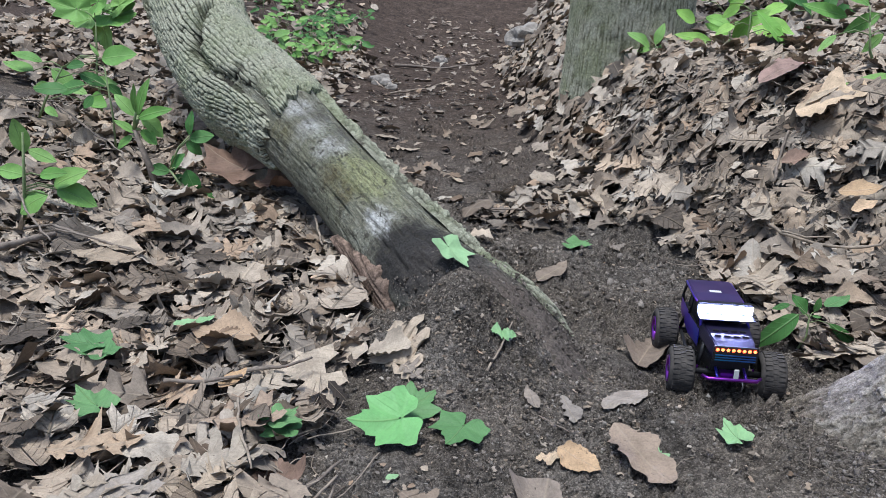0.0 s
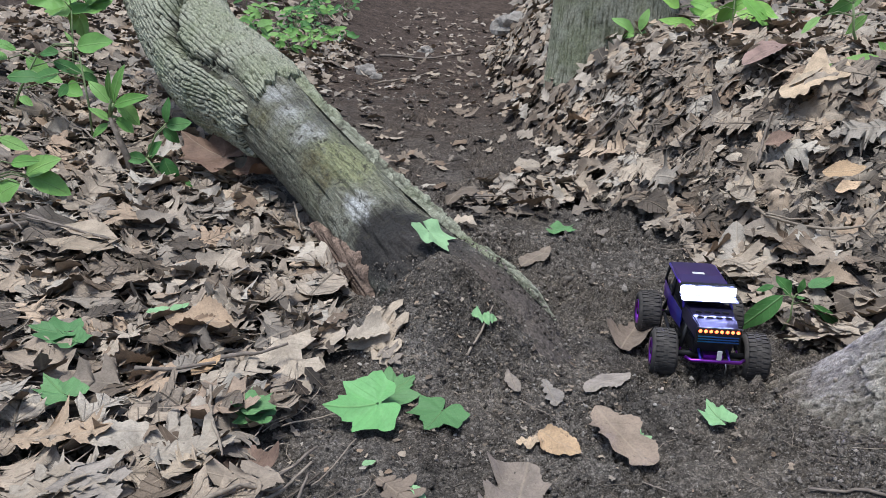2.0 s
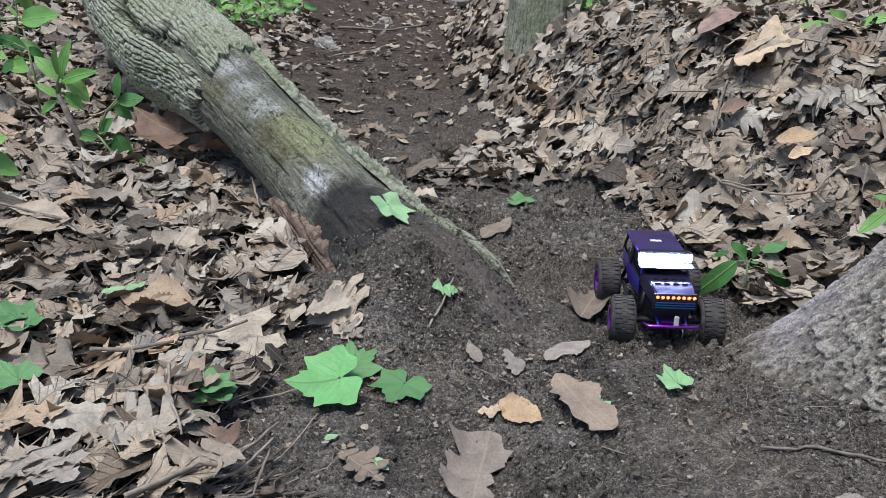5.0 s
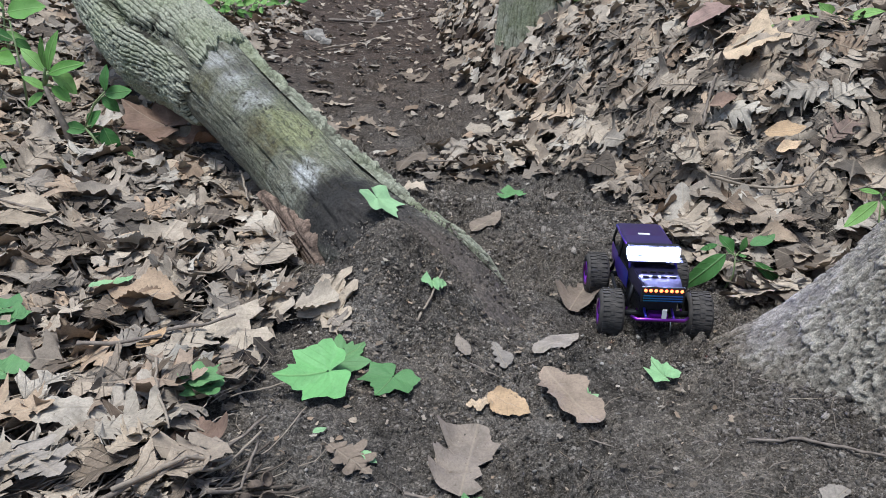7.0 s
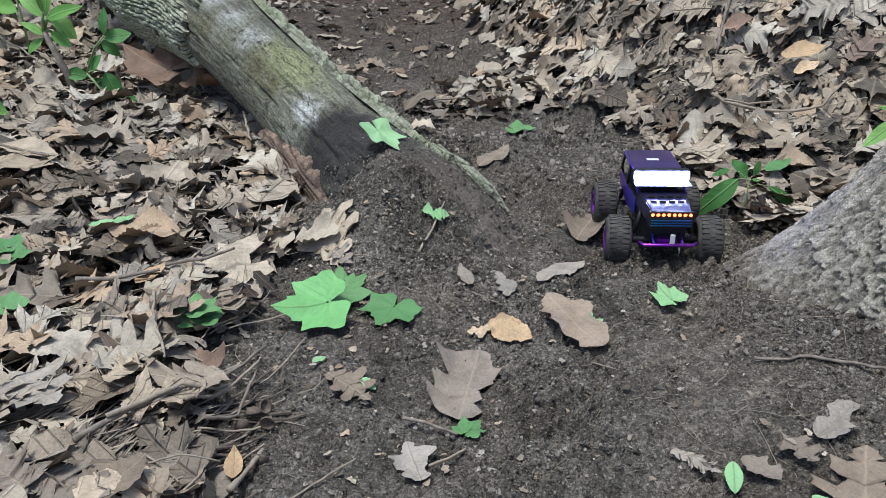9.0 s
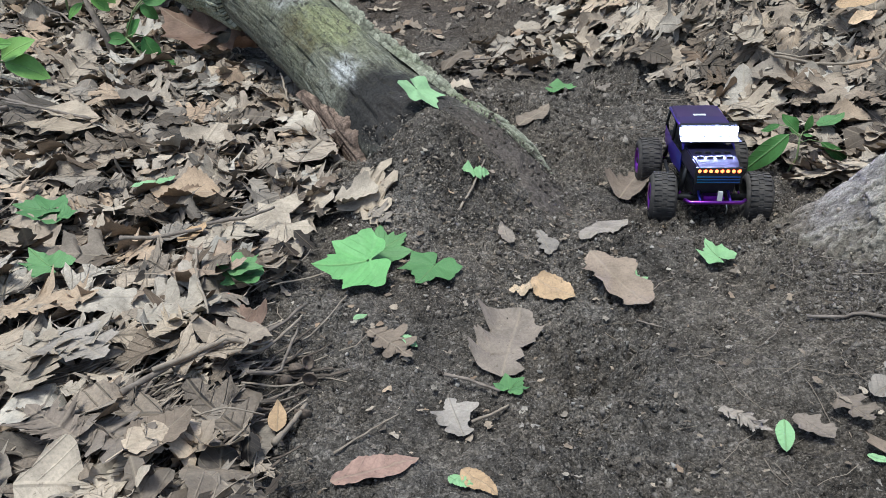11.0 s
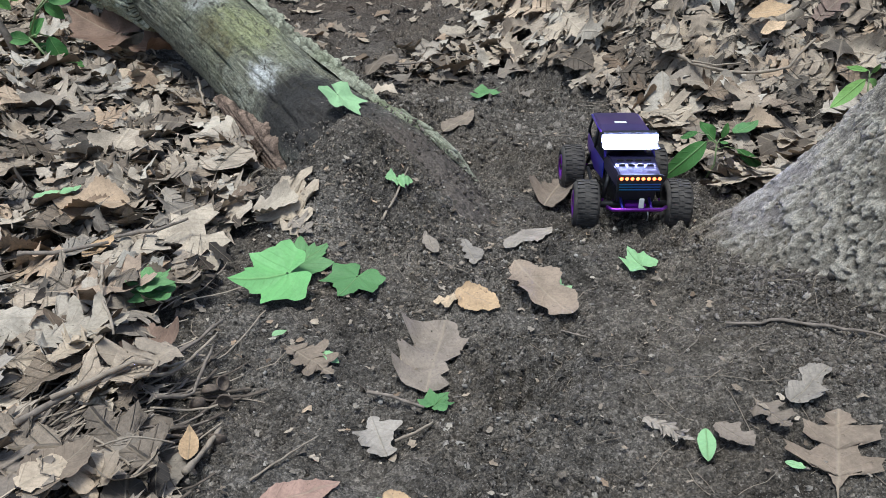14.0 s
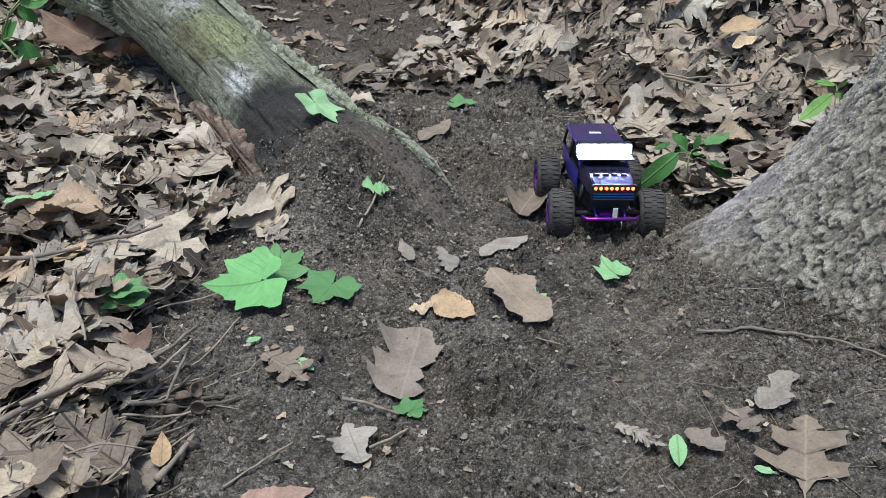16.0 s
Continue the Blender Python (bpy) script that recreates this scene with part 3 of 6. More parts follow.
# ---------------------------------------------------------------- standing trees
def standing_tree(name, foot, height, profile, mat, label, furrow_amp, flare, seed, nu=200, na=200, zlow=-0.15, lean=(0, 0), rough=False):
    t = tagged(empty(name, foot), label, "tree")
    hs = zlow + (height - zlow) * np.linspace(0, 1, nu)[:, None] ** 1.7
    a = np.linspace(0, 2 * np.pi, na, endpoint=False)[None]
    if rough:
        # finer where the foot spreads towards the trail
        hs = np.concatenate([np.linspace(zlow, 0.48, nu - 60), np.linspace(0.49, height, 60)])[:, None]
        a = np.radians(np.concatenate([np.linspace(100, 275, na - 120, endpoint=False), np.linspace(275, 460, 120, endpoint=False)]))[None]
    r = np.interp(hs, [p[0] for p in profile], [p[1] for p in profile])
    root = sum(w * np.exp(-(((np.degrees(a) - d + 180) % 360 - 180) / sp) ** 2) for d, w, sp in flare)
    r = r + root * np.exp(-np.maximum(hs, 0) / 0.14)
    q = a * np.mean([p[1] for p in profile])
    rl = furrows(hs + 0 * a, q + 0 * hs, seed, 52.0 if rough else 80.0)
    if rough:
        crack = smooth(0.03, 0.16, np.abs(fbm(hs * 48 + 3 * q, q * 95 + 0 * hs, 3, seed + 9) - 0.44))
        rl = np.clip((0.38 + 0.28 * rl + 0.46 * lumps(hs * 2.0 + 0 * a, q * 2.9 + 0 * hs, seed)) * (0.38 + 0.62 * crack), 0, 1)
    r = r + furrow_amp * rl + furrow_amp * (0.6 if rough else 1.6) * (fbm(hs * 14, q * 14 + 0 * hs, 4, seed + 3) - 0.45)
    v = np.stack([r * np.cos(a) + lean[0] * hs, r * np.sin(a) + lean[1] * hs, hs + 0 * a], -1)
    part("trunk", mesh_of("trunk", v.reshape(-1, 3), grid_faces(nu, na, True).tolist() + [list(range((nu - 1) * na, nu * na))], mat, relief=np.clip(rl, 0, 1).ravel()), mat, t)
    return t


STANDING = standing_tree("standing_tree", (0.74, 0.78, 0.0), 3.0, [(-0.2, 0.34), (0.0, 0.27), (0.1, 0.235), (0.2, 0.20), (0.25, 0.18), (0.35, 0.155), (3, 0.14)], ROOT_BARK,
              "thick flaring foot of a tree with dusty grey bark", 0.008, [(150, 0.115, 27), (235, 0.02, 22), (110, 0.03, 30), (20, 0.06, 30)], 91, 520, 720, rough=True)
standing_tree("tree", (0.455, 3.12, 0.16), 4.0, [(-0.2, 0.25), (0.0, 0.24), (0.3, 0.232), (1, 0.225), (4, 0.20)], SMOOTH_BARK,
              "upright tree trunk with grey-green bark on the bank", 0.004, [(200, 0.02, 30), (300, 0.03, 30)], 95, 160, 220)



# ---------------------------------------------------------------- leaves
GREEN_VEIN = (0.30, 0.40, 0.17)


def green_leaf_material(name, a, b2):
    return leaf_material(name, False, ((0.0, a), (1.0, b2)), GREEN_VEIN, 0.55, True)


MAPLE_GREEN = green_leaf_material("fresh_maple_green", (0.18, 0.41, 0.14), (0.20, 0.44, 0.16))
MAPLE_DARK = green_leaf_material("dull_maple_green", (0.10, 0.22, 0.08), (0.145, 0.28, 0.11))
PALE_GREEN = green_leaf_material("pale_leaf_green", (0.26, 0.45, 0.21), (0.33, 0.52, 0.27))
SPROUT = green_leaf_material("sprout_green", (0.13, 0.29, 0.06), (0.25, 0.43, 0.12))
DEEP_GREEN = green_leaf_material("deep_green", (0.055, 0.16, 0.04), (0.095, 0.23, 0.06))
LIME = green_leaf_material("lime_green", (0.20, 0.42, 0.08), (0.30, 0.52, 0.11))
TAN_LEAF = leaf_material("tan_leaf", False, ((0.0, (0.33, 0.265, 0.195)), (1.0, (0.43, 0.355, 0.27))))
GREY_LEAF = leaf_material("grey_leaf", False, ((0.0, (0.26, 0.22, 0.18)), (1.0, (0.36, 0.31, 0.26))))
ORANGE_LEAF = leaf_material("orange_leaf", False, ((0.0, (0.46, 0.29, 0.155)), (1.0, (0.50, 0.335, 0.19))))
RED_LEAF = leaf_material("red_brown_leaf", False, ((0.0, (0.19, 0.125, 0.092)), (1.0, (0.25, 0.17, 0.13))))
MAUVE_LEAF = leaf_material("mauve_brown_leaf", False, ((0.0, (0.23, 0.188, 0.152)), (1.0, (0.28, 0.23, 0.186))))
BROWN_LEAF = leaf_material("brown_leaf", False, ((0.0, (0.20, 0.155, 0.115)), (1.0, (0.25, 0.195, 0.15))))
BUFF_LEAF = leaf_material("buff_leaf", False, ((0.0, (0.54, 0.41, 0.275)), (1.0, (0.60, 0.47, 0.33))))
PINK_LEAF = leaf_material("pinkish_leaf", False, ((0.0, (0.33, 0.21, 0.165)), (1.0, (0.38, 0.25, 0.2))))


def oak_edge(rng, deep, style):
    """One side of an oak leaf a unit long: places along, and half widths. Three lobes, sharp or rounded, and the tip."""
    pts = [(0, 0.006), (0.06, 0.006), (0.13, 0.009)]
    if style == "square":
        pts += [(0.16 + 0.018 * k, 0.012 + 0.011 * k) for k in range(8)]
        for c, e in zip(np.array([0.44, 0.73]) + rng.uniform(-0.02, 0.02, 2), np.array([0.42, 0.33]) * rng.uniform(0.85, 1.15, 2)):
            d = e * max(deep, 0.45)
            pts += [(c - 0.13, d), (c - 0.10, 1.1 * d), (c - 0.08, 0.7 * e), (c - 0.045, 0.97 * e), (c + 0.02, 0.92 * e), (c + 0.085, e), (c + 0.08, 0.6 * e), (c + 0.075, 1.1 * d)]
        p = np.array(pts + [(0.83, 0.07), (0.87, 0.15), (0.90, 0.10), (0.95, 0.10), (1.0, 0.003)])
        return p[:, 0], p[:, 1]
    far = 1 + 0.16 * rng.normal(size=3)
    for c, e in zip(np.array([0.27, 0.50, 0.73]) + rng.uniform(-0.025, 0.025, 3), np.array([0.24, 0.38, 0.33]) * far):
        d = e * deep * rng.uniform(0.7, 1.3)
        t = rng.uniform(0.06, 0.13)
        if style == "sharp":
            pts += [(c - 0.11, 1.1 * d), (c - 0.07, d), (c - 0.035, 0.5 * e), (c + 0.02, 0.82 * e), (c + 0.04, 0.73 * e), (c + t, e), (c + 0.075, 0.62 * e), (c + 0.05, 0.3 * e + 0.35 * d)]
        else:
            pts += [(c - 0.11, 1.1 * d), (c - 0.075, d), (c - 0.06, 0.6 * e), (c - 0.02, 0.93 * e), (c + 0.035, e), (c + 0.072, 0.88 * e), (c + 0.08, 0.6 * e), (c + 0.058, 0.3 * e + 0.35 * d)]
    pts += [(0.83, 0.065), (0.865, 0.14), (0.885, 0.085), (0.94, 0.075), (1.0, 0.003)]
    p = np.array(pts)
    return p[:, 0], p[:, 1]


def blade(kind, n, rng):
    """Stations along the midrib of a leaf one unit long, and for both sides the places and half widths of its edge."""
    if kind in ("oak", "square_oak") and n >= 20:
        style, deep = "square" if kind == "square_oak" else rng.choice(["sharp", "sharp", "round", "square"]), rng.uniform(0.28, 0.64)
        (xa, wa), (xb, wb) = oak_edge(rng, deep, style), oak_edge(rng, deep, style)
        mid = np.maximum.accumulate(np.maximum(0, ((xa - 0.5 * wa) + (xb - 0.5 * wb)) / 2))
        return mid, xa, wa, xb, wb
    s = np.linspace(0, 1, n)
    if kind == "oak":
        env = np.sin(np.pi * s ** 0.85) ** 0.7
        wa, wb = (0.36 * env * np.where((np.arange(n) + k) % 2, 1.0, 0.5) * rng.uniform(0.8, 1.2, n) + 0.006 for k in (0, rng.integers(2)))
        lean = 0.3
    elif kind == "ragged":
        env = np.sin(np.pi * s ** 0.8) ** 0.6
        wa, wb = (0.43 * env * np.clip(0.35 + 1.0 * vnoise(s * 5 + 9 * rng.random(), s * 0, k) + 0.45 * (vnoise(s * 13 + 7 * rng.random(), s * 0, k + 3) - 0.5) + 0.08 * (rng.random(n) - 0.5), 0.15, 1.2) + 0.01 for k in (2, 5))
        lean = 0.15
    else:
        wa = wb = 0.36 * np.sin(np.pi * s ** 0.8) ** 0.85 * (1 + (0.06 if kind == "beech" else 0.015) * (np.arange(n) % 2)) + 0.004
        lean = 0.05
    return s, s + wa * lean * (0.3 + s), wa, s + wb * lean * (0.3 + s), wb


def palmate(n, rng, length, wf, cup, bend, ripple):
    """A five-lobed, toothed leaf: rings round a point near its stalk."""
    k = 72
    a = np.linspace(-np.pi, np.pi, k, endpoint=False)
    deg = np.round(np.degrees(a))
    # sharp lobes with a tooth on each shoulder, and hollow edges between them
    at = [0, 10, 15, 20, 30, 40, 50, 60, 65, 80, 95, 105, 115, 140, 165, 180]
    out = np.array([0.86, 0.69, 0.65, 0.68, 0.57, 0.66, 0.84, 0.70, 0.66, 0.55, 0.60, 0.65, 0.54, 0.45, 0.32, 0.05])
    grow = [np.interp(np.arange(0, 181, 30), np.arange(0, 181, 30), rng.uniform(0.88, 1.1, 7)) for _ in (0, 1)]
    r = np.where(deg >= 0, np.interp(deg, at, out) * np.interp(deg, np.arange(0, 181, 30), grow[0]), np.interp(-deg, at, out) * np.interp(-deg, np.arange(0, 181, 30), grow[1]))
    r = np.where(np.abs(a) > 2.95, 0.06, r)
    v, uv = [], []
    ph = rng.random(2) * 6.28
    for f in (0.04, 0.35, 0.7, 1.0):
        x, y = 0.22 + f * r * np.cos(a), f * r * np.sin(a) * wf
        z = cup * (y ** 2 + (x - 0.3) ** 2) * 1.1 + bend * (x - 0.4) ** 2 + ripple * np.sin(5 * a + ph[0]) * f * r
        v.append(np.stack([x, y, z], -1) * length)
        uv.append(np.stack([x, y], -1))
    i = np.arange(3)[:, None] * k + np.arange(k)[None]
    j = np.arange(3)[:, None] * k + (np.arange(k)[None] + 1) % k
    f = np.stack([i, i + k, j + k, j], -1).reshape(-1, 4)
    return np.concatenate(v), f, np.concatenate(uv)


def leaf_arrays(kind, n, rng, length, wf, cup, bend, twist, ripple):
    """Vertices (x along the midrib, y across, z up), faces and uvs of one leaf. Three points across at each station."""
    if kind == "maple":
        return palmate(n, rng, length, wf, cup, bend, ripple)
    mid, xa, wa, xb, wb = blade(kind, n, rng)
    n = len(mid)
    rows, uv = [], []
    ph = rng.random(4) * 6.28
    curl = rng.uniform(-0.5, 0.9)
    for side, xe, w in ((1, xa, wa), (0.55, xa, wa), (0, xa, wa), (-0.55, xb, wb), (-1, xb, wb)):
        y = side * w * wf
        x = mid + (xe - mid) * abs(side)
        z = cup * np.abs(y) ** 1.9 * 1.9 + bend * (x - 0.45) ** 2 - 0.2025 * bend + twist * y * (x - 0.5)
        z = z + 0.22 * curl * smooth(0.16, 0.42, np.abs(y)) ** 2 + 0.10 * abs(curl) * smooth(0.7, 1.05, x) ** 2
        z = z + ripple * (np.sin(9 * x + ph[0]) * np.abs(y) + 0.3 * np.sin(14 * x + 5 * y + ph[1]) * np.abs(y)) + 0.5 * ripple * np.abs(y) * np.sin(25 * (x - 0.6 * np.abs(y)) + ph[2])
        rows.append(np.stack([x, y, z], -1) * length)
        uv.append(np.stack([x, y], -1))
    v = np.stack(rows, 1).reshape(-1, 3)
    i = np.arange(n - 1)[:, None] * 5 + np.arange(4)[None]
    f = np.stack([i, i + 1, i + 6, i + 5], -1).reshape(-1, 4)
    return v, f, np.stack(uv, 1).reshape(-1, 2)


def leaf_count():
    k = 0
    while True:
        k += 1
        yield k


SEED = leaf_count()
KIND_NAME = {"oak": "oak_leaf", "maple": "maple_leaf", "beech": "fallen_leaf", "round": "fallen_leaf", "ragged": "oak_leaf", "square_oak": "oak_leaf"}


def ground_leaf(kind, x, y, yaw, length, wf, mat, label, fold, prop=0.0):
    """A leaf that lies on the soil or litter, its stalk at (x, y), pointing along yaw; prop: how steeply its far side is held up."""
    rng = np.random.default_rng(next(SEED))
    n = 34 if kind in ("oak", "ragged", "square_oak") else 26
    if kind == "maple":
        x, y, length = x + 0.13 * length * math.cos(radians(yaw)), y + 0.13 * length * math.sin(radians(yaw)), length * 0.84
    v, f, uv = leaf_arrays(kind, n, rng, length, wf, fold * (0.8 + 0.4 * rng.random()), fold * rng.uniform(-0.3, 0.7), rng.uniform(-0.3, 0.3) * fold * 2, 0.06 + 0.10 * fold)
    c, s = math.cos(radians(yaw)), math.sin(radians(yaw))
    px, py = x + c * v[:, 0] - s * v[:, 1], y + s * v[:, 0] + c * v[:, 1]
    cover = float(litter_cover(x, y))
    if z_over := WOOD_TOP.get(label):
        pz = v[:, 2] + z_over[0] + (px - x) * z_over[1] + (py - y) * z_over[2]
    else:
        pz = v[:, 2] + ground_height(px, py) * 0.6 + 0.4 * float(ground_height(x, y)) + 0.005 + (0.072 if "bank" in label else 0.046) * cover
        top = np.max([soil_height(px + dx, py + dy) for dx, dy in ((0, 0), (0.004, 0), (-0.004, 0), (0, 0.004), (0, -0.004))], axis=0)
        pz = np.maximum(pz, top + 0.0035)
    pz = pz + prop * (py - py.min())
    base = (x, y, float(pz[:5].mean()))
    me = mesh_of(KIND_NAME[kind], np.stack([px - base[0], py - base[1], pz - base[2]], -1), f, mat, uvs=uv)
    ob = new(KIND_NAME[kind], me)
    ob.location = base
    return tagged(ob, label, "leaf", "leaves on the ground")


WOOD_TOP = {"pale green maple leaf lying on the bare trunk": (0.142, -0.55, 0.30)}


def scatter(count, x0, x1, y0, y1, seed, floor=0.25):
    rng = np.random.default_rng(seed)
    out = []
    while len(out) < count:
        x, y = rng.uniform(x0, x1, 4000), rng.uniform(y0, y1, 4000)
        keep = litter_cover(x, y) * 1.0 > rng.uniform(floor, 1.0, 4000)
        keep &= np.hypot(x - 0.74, y - 0.78) > 0.34
        keep &= (np.hypot((x + 0.21) / 0.07, (y - 0.60) / 0.12) > 1.0) | (rng.random(4000) < 0.35)
        out += list(zip(x[keep], y[keep]))
    return np.array(out[:count]), rng


def lie(points, rng, tilt, lift):
    """Frames for leaves lying on the ground, as 3x3 turns and places."""
    x, y = points[:, 0], points[:, 1]
    e = 0.03
    gx = (ground_height(x + e, y) - ground_height(x - e, y)) / (2 * e)
    gy = (ground_height(x, y + e) - ground_height(x, y - e)) / (2 * e)
    k = len(x)
    nrm = np.stack([-gx + tilt * rng.normal(size=k), -gy + tilt * rng.normal(size=k), np.ones(k)], -1)
    nrm /= np.linalg.norm(nrm, axis=1, keepdims=True)
    yaw = rng.uniform(0, 2 * np.pi, k)
    ax = np.stack([np.cos(yaw), np.sin(yaw), np.zeros(k)], -1)
    ax -= nrm * (ax * nrm).sum(1, keepdims=True)
    ax /= np.linalg.norm(ax, axis=1, keepdims=True)
    ay = np.cross(nrm, ax)
    place = np.stack([x, y, ground_height(x, y) + rng.uniform(*lift, k)], -1)
    return np.stack([ax, ay, nrm], -1), place


def litter_field(name, label, count, box, seed, stations, size, tilt, lift, mat, floor=0.25):
    pts, rng = scatter(count, *box, seed, floor)
    turn, place = lie(pts, rng, tilt, lift)
    kinds = ["oak"] * 9 + ["ragged", "oak", "beech"]
    stations = 32 if stations >= 20 else stations
    lib = [leaf_arrays(kinds[k % 12], stations, rng, 1.0, rng.uniform(0.72, 1.0), rng.uniform(-0.4, 0.7), rng.uniform(-0.8, 0.6), rng.uniform(-0.7, 0.7), 0.16) for k in range(36)]
    ln = size[0] + (size[1] - size[0]) * rng.random(count) ** 1.8
    flip = np.where(rng.random(count) < 0.35, -1.0, 1.0)
    pick = rng.integers(36, size=count)
    shape = np.stack([v for v, _, _ in lib]) - [0.5, 0, 0]
    local = shape[pick] * ln[:, None, None] * np.stack([np.ones(count), np.ones(count), flip], -1)[:, None]
    w = np.einsum("kvj,kij->kvi", local, turn) + place[:, None]
    low = (w[..., 2] - ground_height(w[..., 0], w[..., 1])).min(1)
    w[..., 2] += (np.maximum(0.0, 0.001 - low) * 0.9)[:, None]
    per = shape.shape[1]
    faces = (lib[0][1][None] + (np.arange(count) * per)[:, None, None]).reshape(-1, 4)
    uvs = np.stack([u for _, _, u in lib])[pick].reshape(-1, 2)
    ob = new(name, mesh_of(name, w.reshape(-1, 3), faces, mat, uvs=uvs))
    return tagged(ob, label, "leaf litter", kind="stuff")


litter_field("leaf_litter", "dry brown oak leaves lying thick on the ground", 6000, (-1.5, 1.35, 0.33, 2.7), 5, 32, (0.045, 0.13), 0.34, (0.004, 0.038), LITTER)
litter_field("leaf_litter", "dry brown leaves on the banks beside the trail", 6500, (-2.6, 2.2, 2.5, 5.2), 6, 9, (0.06, 0.12), 0.38, (0.0, 0.04), LITTER)
litter_field("leaf_litter", "dry brown leaves on the slope behind", 9000, (-7, 7, 5.0, 15), 7, 6, (0.08, 0.15), 0.35, (0.0, 0.04), LITTER)
litter_field("trail_leaves", "scattered dry leaves and bits on the trail", 1500, (-1.0, 0.6, 1.7, 8.0), 9, 9, (0.012, 0.085), 0.25, (0.0, 0.006), LITTER, -25.0)
litter_field("leaf_crumbs", "tiny dry leaf crumbs on the soil", 1500, (-0.25, 0.6, 0.36, 1.7), 10, 5, (0.003, 0.013), 0.3, (0.001, 0.006), LITTER, -40.0)
litter_field("leaf_litter", "broken bits of dry leaf between the leaves", 9000, (-1.4, 1.3, 0.33, 2.5), 8, 7, (0.008, 0.040), 0.6, (0.002, 0.030), ROTTED_GAP_SHADE, 0.02)


def loose_leaves(count, seed, box):
    """Single dead leaves on top of the litter, each its own thing; the shapes are shared."""
    pts, rng = scatter(count, *box, seed, 0.35)
    turn, place = lie(pts, rng, 0.20, (0.026, 0.044))
    lib = []
    for k in range(18):
        kind = "beech" if k % 6 == 5 else "oak"
        v, f, u = leaf_arrays(kind, 32, rng, 1.0, rng.uniform(0.75, 1.0), rng.uniform(-0.4, 0.6), rng.uniform(-0.7, 0.5), rng.uniform(-0.6, 0.6), 0.15)
        me = mesh_of("oak_leaf" if kind == "oak" else "fallen_leaf", (v - [0.5, 0, 0]), f, LOOSE_LEAF, uvs=u)
        lib.append(me)
    for k in range(count):
        me = lib[rng.integers(18)]
        ob = new(me.name.split(".")[0], me)
        m = Matrix([[*turn[k][r], 0] for r in range(3)] + [[0, 0, 0, 1]])
        ob.matrix_basis = Matrix.Translation(place[k]) @ m @ Matrix.Scale(rng.uniform(0.07, 0.13), 4)
        tagged(ob, "curled dry brown leaf lying on the litter", "leaf", "dead leaves on the litter")


loose_leaves(210, 15, (-1.15, -0.1, 0.38, 1.75))
loose_leaves(130, 16, (0.15, 1.2, 1.35, 2.3))


# ---------------------------------------------------------------- twigs and seedlings
def ground_twig(points, radius, mat, label):
    """A dead twig over the ground: (x, y, height above it)."""
    seed = next(SEED)
    rng = np.random.default_rng(seed)
    p = np.array(points, float)
    radius *= 0.5
    p[:, 2] += ground_height(p[:, 0], p[:, 1]) + np.where(p[:, 2] > 0.015, 0.6, 1.0) * radius * 0.4
    t = np.linspace(0, len(p) - 1, 5 * (len(p) - 1) + 1)
    fine = np.stack([np.interp(t, np.arange(len(p)), p[:, k]) for k in range(3)], -1)
    ln = np.linalg.norm(p[-1] - p[0])
    fine[:, 2] += 0.03 * litter_cover(fine[:, 0], fine[:, 1])
    fine += rng.normal(size=fine.shape) * [ln * 0.006, ln * 0.006, ln * 0.003]
    origin = fine[0].copy()
    r = radius * np.linspace(1.05, 0.7, len(fine)) * (1 + 0.18 * rng.normal(size=len(fine)) * 0.6)
    ob = new("twig", tube_mesh("twig", fine - origin, r, mat, 7, 0.25, seed))
    ob.location = origin
    tagged(ob, label, "twig", "twigs on the ground")


def plant(name, foot, top, radius, kind, mat, label, leaves):
    """A seedling: a thin stem, stalks and leaves, each given by its stalk end, tip and breadth."""
    rng = np.random.default_rng(next(SEED))
    foot = (foot[0], foot[1], min(foot[2], float(ground_height(foot[0], foot[1])) - 0.004))
    root = tagged(empty(name, foot), label, "plant", "green seedlings")
    o = Vector(foot)
    mid = (Vector(foot) + Vector(top)) / 2 + Vector((rng.uniform(-0.01, 0.01), 0, 0))
    part("stem", tube_mesh("stem", [Vector(foot) - o, mid - o, Vector(top) - o], [radius, radius * 0.85, radius * 0.6], TWIG if radius > 0.006 else STEM, 7, 0.2), STEM, root)
    for b, tip, wf in leaves:
        b, tip = Vector(b), Vector(tip)
        tip = b + (tip - b) * 1.12
        ax = tip - b
        ln = ax.length
        ax.normalize()
        nrm = Vector((rng.uniform(-0.35, 0.35), -0.8 + rng.uniform(-0.3, 0.3), 0.7))
        nrm = (nrm - ax * nrm.dot(ax)).normalized()
        side = nrm.cross(ax)
        v, f, uv = leaf_arrays(kind, 22 if kind == "maple" else 14, rng, ln, wf * (0.8 if kind == "maple" else 1.15), rng.uniform(0.1, 0.7), rng.uniform(-0.5, 0.1), rng.uniform(-0.4, 0.4), 0.08)
        w = [b - o + ax * x + side * y + nrm * z for x, y, z in v]
        lf = part("leaf", mesh_of("leaf", w, f.tolist(), mat, uvs=uv), mat, root)
        join = Vector(foot).lerp(Vector(top), min(1.0, max(0.35, (b.z - foot[2]) / max(0.02, top[2] - foot[2]))))
        if (join - b).length > 0.006:
            part("stalk", tube_mesh("stalk", [join - o, (join + b) / 2 - o + Vector((0, 0, 0.15 * (join - b).length)), b - o], [radius * 0.5, radius * 0.4, radius * 0.35], STEM, 5), STEM, root)


